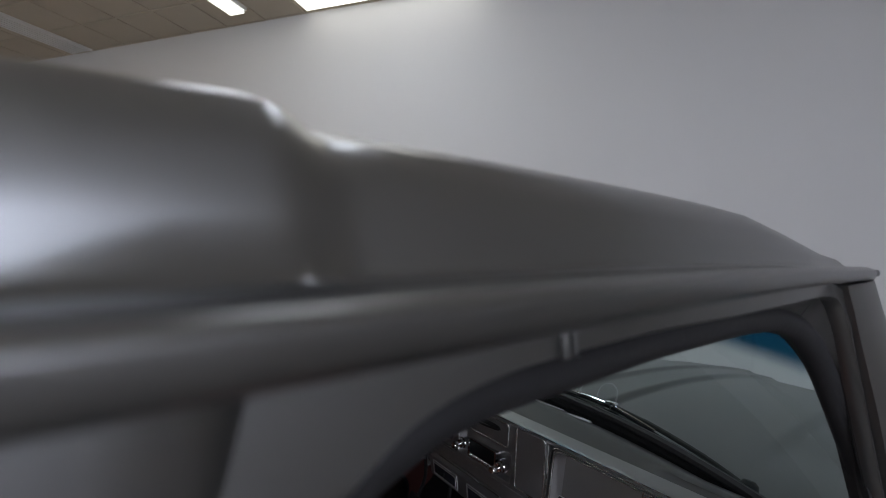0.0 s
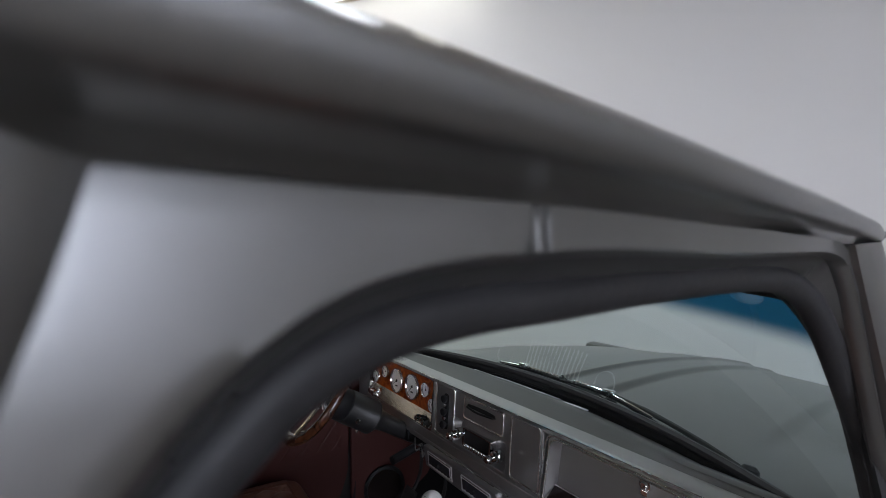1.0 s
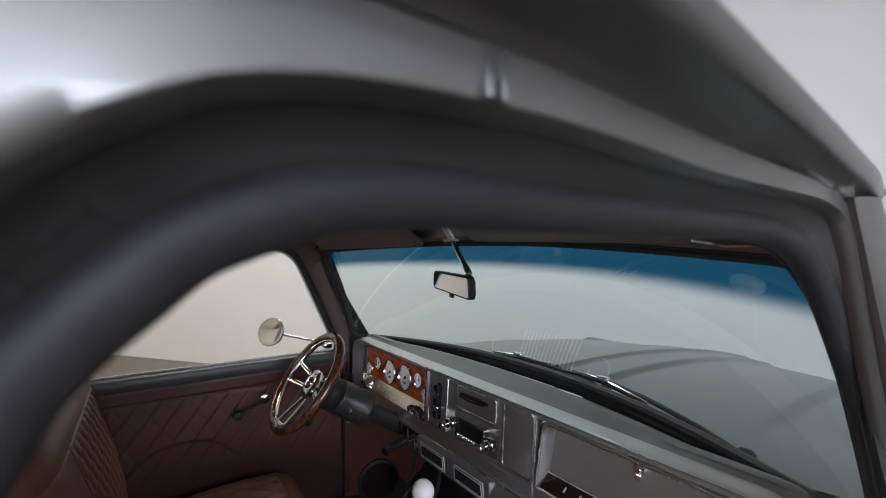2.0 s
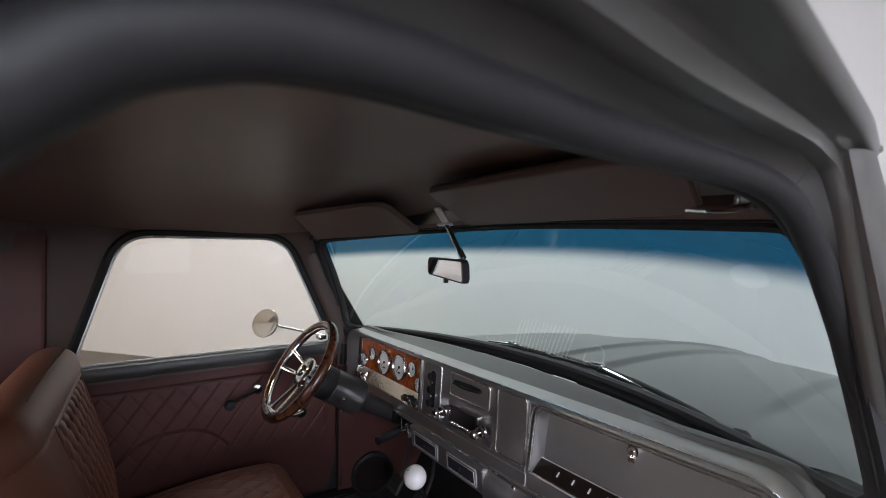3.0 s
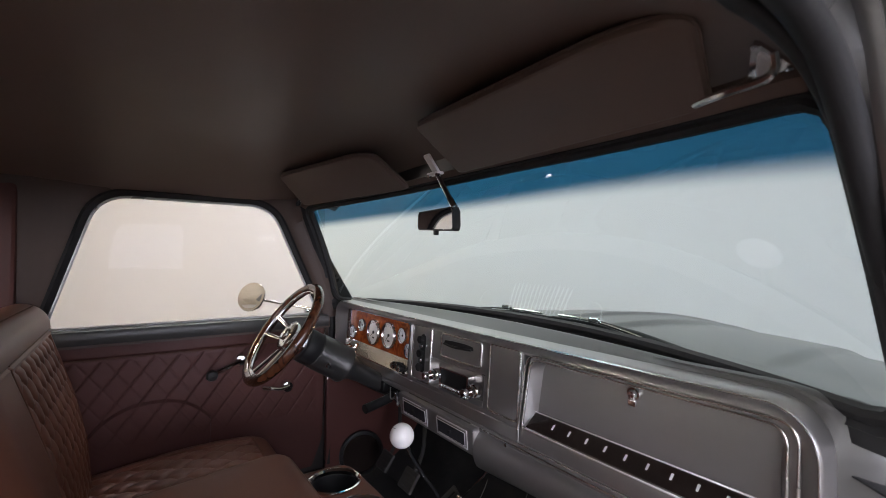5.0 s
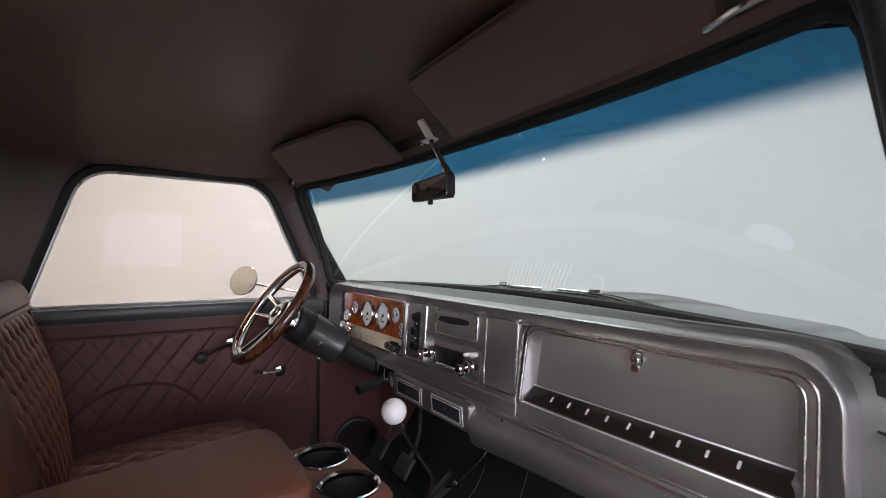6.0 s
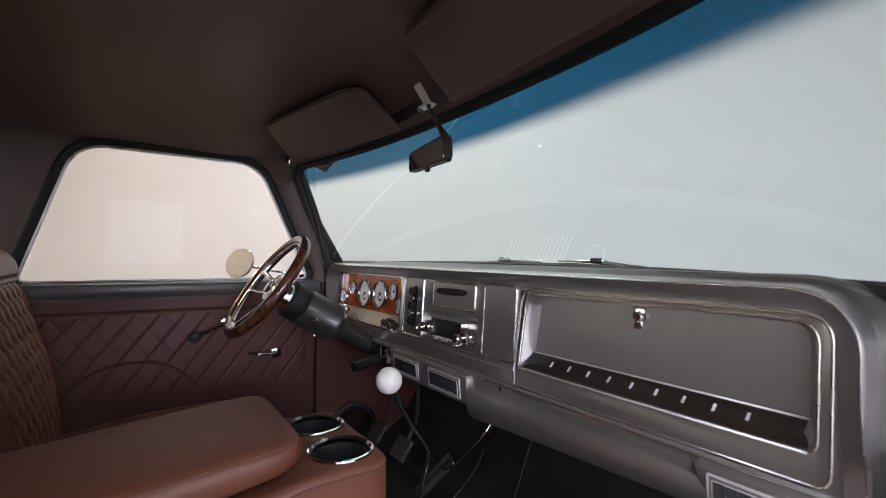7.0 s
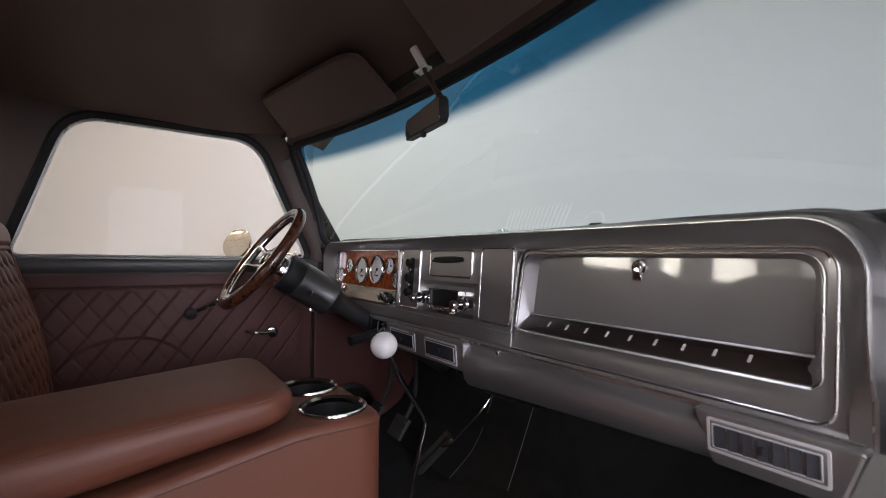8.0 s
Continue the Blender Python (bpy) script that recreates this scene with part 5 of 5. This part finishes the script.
def cushion(x0, x1, q0, q1):
    rows = []
    prof = [(float(y), 0.785 + 0.022 * math.sin((float(y) + 0.38) / 0.38 * math.pi * 0.75), 0) for y in np.linspace(-0.40, -0.01, 96)]
    y1, z1 = prof[-1][0], prof[-1][1]
    for k in range(1, 12):
        a = math.pi / 2 * k / 11 * 1.15
        prof.append((y1 + 0.058 * math.sin(a), z1 - 0.06 * (1 - math.cos(a)), 1))
    prof.append((prof[-1][0] - 0.02, 0.60, 1))
    prof.append((prof[-1][0] - 0.03, 0.56, 1))
    xs = np.linspace(x0, x1, max(24, int((x1 - x0) / 0.0042)))
    for y, z, flat in prof:
        row = []
        for x in xs:
            x = float(x)
            e = min((x - x0) / 0.05, (x1 - x) / 0.05, 1.0)
            f = math.sqrt(max(0.0, 1 - (1 - max(e, 0)) ** 2.4))
            inq = min((x - q0) / 0.012, (q1 - x) / 0.012, (-0.012 - y) / 0.012, 1.0)
            up = 0.0
            if inq > 0 and not flat:
                up = -0.005 * min(1, inq) + quilt(x - q0, y, 0.062, 0.085, 0.0095) * inq
            elif not flat:
                up = 0.005
            row.append((x, y, 0.60 + (z + up - 0.60) * f if z > 0.60 else z))
        rows.append(row)
    return part("cushion", grid(rows), LEATHER, seat, "quilted brown leather cushion")


cushion(-0.665, -0.055, -0.600, -0.165)
cushion(0.215, 0.680, 0.27, 0.60)
part("seat_base", rbox(-0.64, 0.66, -0.58, -0.02, 0.526, 0.60, 0.01), BLACK, seat, "black seat base")
part("stitching", tube([(x, back_y(1.178) + 0.005, 1.180) for x in np.linspace(-0.61, -0.155, 20)], 0.0012, 5), THREAD, seat)
for xx in (-0.157, -0.163):
    part("stitching", tube([(xx + 0.0, back_y(z) + 0.006, z) for z in np.linspace(0.72, 1.172, 20)], 0.0011, 5), THREAD, seat)
part("roll_seam", tube(smooth_path([(-0.59, -0.518, 1.240), (-0.3, -0.520, 1.2415), (-0.11, -0.518, 1.240)], 8), 0.0014, 6), THREAD, seat)

# ---- centre console with folding armrest and cup holders ----
console = thing("centre_console", (0.08, -0.15, 0.53), "brown leather console with a padded armrest and two cup holders", "console")


def pill(x0, x1, y0, y1, z0, z1, r, edge, zfun=None):
    """A padded block: rounded outline in plan, rounded rims top and bottom."""
    poly = densify(rounded([(x0, y0), (x1, y0), (x1, y1), (x0, y1)], r, 8), 96)
    rows = []
    levels = [(z0, edge)] + [(z0 + edge * (1 - math.cos(a)), edge * (1 - math.sin(a))) for a in (0.4, 0.8, 1.2, 1.571)] + [(z1 - edge * (1 - math.sin(a)) , edge * (1 - math.cos(a))) for a in (0.0, 0.3, 0.6, 0.9, 1.2, 1.571)]
    for z, ins in levels:
        rows.append([(p.x, p.y, z) for p in grown(poly, -ins)])
    last = grown(poly, -edge)
    c = sum(last, Vector((0, 0))) / len(last)
    for k in (0.8, 0.5, 0.2):
        rows.append([(c.x + (p.x - c.x) * k, c.y + (p.y - c.y) * k, z1 + 0.004 * (1 - k)) for p in last])
    bm = grid(rows, wrap_v=True, caps=True)
    if zfun:
        for v in bm.verts:
            v.co.z += zfun(v.co)
    return bm


def console_body():
    """Padded block whose top is pierced by two wells."""
    poly = densify(rounded([(-0.052, -0.42), (0.212, -0.42), (0.212, 0.066), (-0.052, 0.066)], 0.045, 8), 96)
    rows = [[(p.x, p.y, z) for p in grown(poly, -ins)] for z, ins in [(0.54, 0.0), (0.914, 0.0)] + [(0.914 + 0.014 * math.sin(a), 0.014 * (1 - math.cos(a))) for a in (0.3, 0.6, 0.9, 1.2, 1.571)]]
    bm = grid(rows, wrap_v=True)
    bm.verts.ensure_lookup_table()
    rim = [v for v in bm.verts if v.co.z > 0.9279]
    edges = [ed for ed in bm.edges if ed.verts[0] in rim and ed.verts[1] in rim]
    for x in CUPS:
        circle = [bm.verts.new((x + 0.044 * math.cos(2 * math.pi * k / 40), 0.004 + 0.044 * math.sin(2 * math.pi * k / 40), 0.928)) for k in range(40)]
        edges += [bm.edges.new((circle[k], circle[(k + 1) % 40])) for k in range(40)]
    bmesh.ops.triangle_fill(bm, edges=edges, use_beauty=True, use_dissolve=False)
    for v in bm.verts:
        if v.co.z > 0.9:
            v.co.z -= 0.17 * max(0.0, -0.062 - v.co.y)
    return bm


CUPS = (0.026, 0.148)
part("console_body", console_body(), LEATHER, console, "brown leather console body")
part("console_seam", tube([(a, b, 0.917 - 0.17 * max(0.0, -0.062 - b)) for a, b in [tuple(p) for p in grown(densify(rounded([(-0.052, -0.42), (0.212, -0.42), (0.212, 0.066), (-0.052, 0.066)], 0.045, 8), 80), 0.0006)]], 0.0013, 5, closed=True), THREAD, console, "tan stitching")
part("corner_seam", tube([(0.2075, 0.034, z) for z in np.linspace(0.912, 0.56, 14)], 0.0012, 5), THREAD, console)


def slope(c):
    k = min(max((c.z - 0.918) / 0.065, 0.0), 1.0)
    return 0.085 * (c.y + 0.06) * k + (0.020 + 0.17 * (c.y + 0.07)) * (1 - k)


part("armrest", pill(-0.068, 0.206, -0.47, -0.062, 0.918, 0.983, 0.055, 0.026, slope), LEATHER, console, "padded brown leather armrest")
aseam = [p for p in grown(densify(rounded([(-0.068, -0.47), (0.206, -0.47), (0.206, -0.062), (-0.068, -0.062)], 0.055, 8), 90), -0.0075)]
part("armrest_seam", tube([(p.x, p.y, 0.9765 + 0.085 * (p.y + 0.06)) for p in aseam], 0.0014, 5, closed=True), THREAD, console, "tan stitching")
for x in CUPS:
    cup = part("cup_holder", lathe([(0.0485, 0.0), (0.0515, 0.0035), (0.0510, 0.006), (0.0475, 0.0065), (0.0440, 0.003), (0.0432, -0.012)], (x, 0.004, 0.9275), (0, 0, 1), 44, caps=False), CHROME, console, "chrome cup holder ring")
    part("cup_well", lathe([(0.0426, -0.003), (0.041, -0.09), (0.038, -0.10), (0.0, -0.10)], (x, 0.004, 0.9275), (0, 0, 1), 36, caps=False), BLACK, cup, "dark inside of the cup holder")

# ---- sun visors, mirrors ----


def visor(name, corners, radii, label):
    """A padded board between four corners (rear left, rear right, front right, front left)."""
    a, b, c, d = (Vector(p) for p in corners)

    def at(u, v, off):
        p = a.lerp(b, u).lerp(d.lerp(c, u), v)
        n = (b - a).cross(d - a).normalized()
        return p + n * off
    v = thing(name, at(0.5, 0.5, 0.0), label, "sun visor")
    poly = densify(rounded([(0, 0), (1, 0), (1, 1), (0, 1)], radii, 8), 80)
    rows = []
    for ins, off in ((0.03, -0.009), (0.012, -0.008), (0.0, -0.004), (0.0, 0.004), (0.012, 0.008), (0.03, 0.009)):
        rows.append([at(0.5 + (p.x - 0.5) * (1 - ins), 0.5 + (p.y - 0.5) * (1 - 2.5 * ins), off) for p in poly])
    part("board", grid(rows, wrap_v=True, caps=True), HEADLINER, v, "padded dark brown vinyl board")
    part("welt", tube([at(p.x, p.y, 0.0) for p in poly], 0.0022, 6, closed=True), HEADLINER, v)
    return v


dv = visor("sun_visor", [(-0.533, 0.037, 1.611), (-0.105, 0.130, 1.618), (-0.170, 0.280, 1.552), (-0.652, 0.155, 1.541)], [0.05, 0.22, 0.05, 0.05], "dark brown vinyl sun visor folded up on the driver's side")
part("visor_clip", join(lathe([(0.006, 0), (0.008, 0.008), (0.004, 0.016)], (-0.640, 0.130, 1.545), (0.3, -0.5, -0.8), 12), tube([(-0.650, 0.142, 1.565), (-0.640, 0.130, 1.545)], 0.003, 8)), BLACK, dv, "small dark visor clip")
pv = visor("sun_visor", [(0.143, 0.107, 1.618), (0.668, 0.064, 1.600), (0.613, 0.224, 1.550), (0.056, 0.279, 1.562)], [0.04, 0.26, 0.04, 0.04], "large dark brown vinyl sun visor folded up on the passenger side")
part("visor_rod", tube(smooth_path([(0.602, 0.208, 1.549), (0.645, 0.180, 1.5435), (0.676, 0.172, 1.5430), (0.688, 0.170, 1.5445), (0.694, 0.168, 1.551), (0.695, 0.162, 1.564)], 6), 0.0048, 8), ALLOY, pv, "bright visor rod")
# three-cornered plate lying against the headliner, with a pressed rib and screws
TRI = [Vector((0.686, 0.140, 1.574)), Vector((0.664, 0.188, 1.5510)), Vector((0.708, 0.183, 1.5510))]
tri_x, tri_n = (TRI[2] - TRI[1]).normalized(), (TRI[1] - TRI[0]).cross(TRI[2] - TRI[0]).normalized()
tri_n = tri_n if tri_n.z < 0 else -tri_n
tri_y = tri_n.cross(tri_x)
tri_c = (TRI[0] + TRI[1] + TRI[2]) / 3


def on_bracket(a, b, d):
    return tri_c + tri_x * a + tri_y * b - tri_n * d


flat3 = [((p - tri_c).dot(tri_x), (p - tri_c).dot(tri_y)) for p in TRI]
bracket = part("visor_bracket", plate(rounded(flat3, 0.008, 4), lambda a, b, d: on_bracket(a, b, d - 0.003), 0.005, 0.0015), ALLOY, pv, "three-cornered chrome bracket")
part("bracket_rib", plate(rounded([(a * 0.55, b * 0.55) for a, b in flat3], 0.005, 3), lambda a, b, d: on_bracket(a, b, d - 0.0065), 0.004, 0.002), SILVER, bracket)
for a, b in flat3:
    part("bracket_screw", lathe([(0.0042, 0.0), (0.0036, 0.0025), (0, 0.003)], on_bracket(a * 0.78, b * 0.78, -0.003), tri_n, 8), ALLOY, bracket)

rv = thing("rear_view_mirror", (0.0, 0.24, 1.60), "chrome-stemmed rear-view mirror hanging from the windshield header", "mirror")
part("mount", join(moved(rbox(-0.011, 0.011, -0.004, 0.004, -0.024, 0.024, 0.003), pose(0.010, 0.231, 1.580, 38, 0, 0)), rbox(-0.020, 0.026, 0.236, 0.256, 1.556, 1.563, 0.003)), SILVER, rv, "chrome mirror mount")
for s in (-1, 1):
    part("mount_screw", lathe([(0.005, 0.0), (0.005, -0.006), (0, -0.008)], (0.003 + s * 0.017, 0.242, 1.558), (0, 0.5, 0.8), 12), CHROME, rv)
part("stem", tube(smooth_path([(0.008, 0.244, 1.566), (0.026, 0.252, 1.530), (0.048, 0.258, 1.495), (0.060, 0.260, 1.478)], 6), [0.0062] * 12 + [0.008] * 7, 12), CHROME, rv, "chrome stem")
MM = pose(0.000, 0.250, 1.4525, 1, 2.4, -11.4)
mh = part("housing", moved(plate(rounded([(-0.109, -0.0225), (0.109, -0.0260), (0.105, 0.026), (-0.106, 0.0225)], 0.009, 5), lambda a, b, d: Vector((a, d - 0.004, b)), 0.017, 0.004), MM), BLACK, rv, "black mirror housing")
part("mirror_glass", moved(plate(rounded([(-0.105, -0.0190), (0.105, -0.0225), (0.101, 0.0225), (-0.102, 0.0190)], 0.007, 5), lambda a, b, d: Vector((a, d - 0.0052, b)), 0.002, 0.0005), MM), MIRROR, mh, "silvered glass")
part("ball_joint", moved(lathe([(0.013, 0.0), (0.012, 0.010), (0.007, 0.018)], (0.058, 0.010, 0.014), (0.1, 1, 0.3), 16), MM), CHROME, mh)
part("mirror_tab", moved(rbox(-0.006, 0.008, -0.003, 0.006, -0.035, -0.022, 0.002), MM), BLACK, mh, "small black dip tab")

em = thing("side_mirror", (-0.82, 0.2, 1.15), "round chrome door mirror on a thin arm outside", "mirror")
MC, MN = Vector((-0.99, 0.058, 1.203)), Vector((0.66, -0.73, 0.34)).normalized()
part("head", lathe([(0.010, -0.034), (0.036, -0.028), (0.054, -0.012), (0.058, 0.0), (0.056, 0.004), (0.052, 0.004)], MC, MN, 40), CHROME, em, "round chrome mirror head")
part("mirror_glass", lathe([(0.0525, 0.0038), (0.03, 0.0046), (0.0, 0.0048)], MC, MN, 40), MIRROR, em, "round mirror glass")
part("arm", tube(smooth_path([MC - MN * 0.03, (-0.965, 0.12, 1.185), (-0.90, 0.185, 1.172), (-0.825, 0.235, 1.165)], 6), 0.0055, 10), CHROME, em, "thin chrome arm")
part("arm_foot", rbox(-0.845, -0.805, 0.215, 0.262, 1.148, 1.168, 0.006), CHROME, em)

# ---- wipers ----


def wiper(name, blade, arm, label):
    w = thing(name, arm[-1], label, "wiper", "windshield wipers")
    b = smooth_path(blade, 8)
    part("blade", tube([p + Vector((0, 0.004, -0.004)) for p in b], 0.0035, 6), RUBBER, w, "black rubber blade")
    part("blade_holder", tube([p + Vector((0, 0.002, 0.004)) for p in b[2:-2]], 0.0030, 6), CHROME, w, "bright blade holder")
    part("arm", tube(smooth_path(arm, 8), [0.0045] * 8 + [0.006] * (len(smooth_path(arm, 8)) - 8), 8), COLUMN_PAINT, w, "slim dark wiper arm")
    m = b[len(b) // 2]
    part("joint", rbox(m.x - 0.016, m.x + 0.016, m.y - 0.006, m.y + 0.008, m.z + 0.002, m.z + 0.014, 0.003), CHROME, w)
    part("pivot", lathe([(0.016, -0.01), (0.015, 0.008), (0.009, 0.014), (0, 0.015)], arm[-1], (0, 0.3, 1), 16), BLACK, w)
    return w


wiper("wiper", [(-0.19, 0.530, 1.212), (-0.06, 0.532, 1.222), (0.10, 0.534, 1.222)], [(-0.045, 0.534, 1.226), (0.06, 0.540, 1.216), (0.16, 0.548, 1.202), (0.22, 0.552, 1.194)], "slim windshield wiper parked low on the glass")
wiper("wiper", [(0.10, 0.532, 1.224), (0.235, 0.524, 1.222), (0.385, 0.500, 1.203)], [(0.22, 0.528, 1.228), (0.33, 0.522, 1.216), (0.46, 0.500, 1.198), (0.56, 0.462, 1.186)], "slim windshield wiper parked low on the glass")

# ---- pedals and speaker under the dash ----


def pedal(name, at, w, h, tilt, label):
    p = thing(name, (at[0], at[1] + 0.04, at[2] + 0.16), label, "pedal")
    m = pose(*at, tilt, 0, 0)
    part("pad", moved(rbox(-w / 2, w / 2, -0.006, 0.006, -h / 2, h / 2, 0.004), m), PEDAL, p, "ribbed black rubber pad")
    for k in range(3):
        part("pad_rib", moved(rbox(-w * 0.42, w * 0.42, -0.009, -0.005, -h * 0.3 + h * 0.3 * k - 0.003, -h * 0.3 + h * 0.3 * k + 0.003, 0.001), m), PEDAL, p)
    part("arm", tube(smooth_path([(at[0], at[1] + 0.008, at[2]), (at[0] + 0.01, at[1] + 0.05, at[2] + 0.10), (at[0] + 0.01, at[1] + 0.045, at[2] + 0.30)], 6), 0.007, 8), COLUMN_PAINT, p, "dark pedal arm")


pedal("clutch_pedal", (-0.555, 0.42, 0.645), 0.072, 0.062, -35, "black rubber-padded clutch pedal under the dash")
pedal("brake_pedal", (-0.392, 0.42, 0.645), 0.075, 0.065, -35, "black rubber-padded brake pedal under the dash")
gas = thing("accelerator_pedal", (-0.28, 0.50, 0.56), "long black accelerator pedal on a bright linkage", "pedal")
gm_ = pose(-0.298, 0.482, 0.582, -28, 32, 0)
part("pad", moved(rbox(-0.020, 0.020, -0.006, 0.006, -0.078, 0.078, 0.005), gm_), PEDAL, gas, "long black rubber pad")
part("pad_groove", moved(rbox(-0.003, 0.003, -0.0085, -0.005, -0.070, 0.070, 0.001), gm_), BLACK, gas)
part("linkage", tube(smooth_path([(-0.262, 0.490, 0.615), (-0.225, 0.500, 0.635), (-0.165, 0.510, 0.70), (-0.13, 0.53, 0.75), (-0.12, 0.58, 0.82)], 6), 0.0038, 8), CHROME, gas, "bright linkage rod")
part("linkage_joint", lathe([(0.009, -0.008), (0.009, 0.008), (0, 0.009)], (-0.222, 0.500, 0.638), (1, 0, 0), 12), ALLOY, gas)
spk = thing("kick_speaker", (-0.73, 0.405, 0.615), "round black speaker in the kick panel", "speaker")
part("rim", lathe([(0.085, 0), (0.085, 0.010), (0.075, 0.014), (0.070, 0.008)], (-0.724, 0.405, 0.615), (1, -0.15, 0), 36, caps=False), BLACK, spk, "black speaker rim")
part("cone", lathe([(0.072, 0.006), (0.05, 0.002), (0.02, 0.0), (0.0, 0.004)], (-0.724, 0.405, 0.615), (1, -0.15, 0), 30), DARKSTRIP, spk)
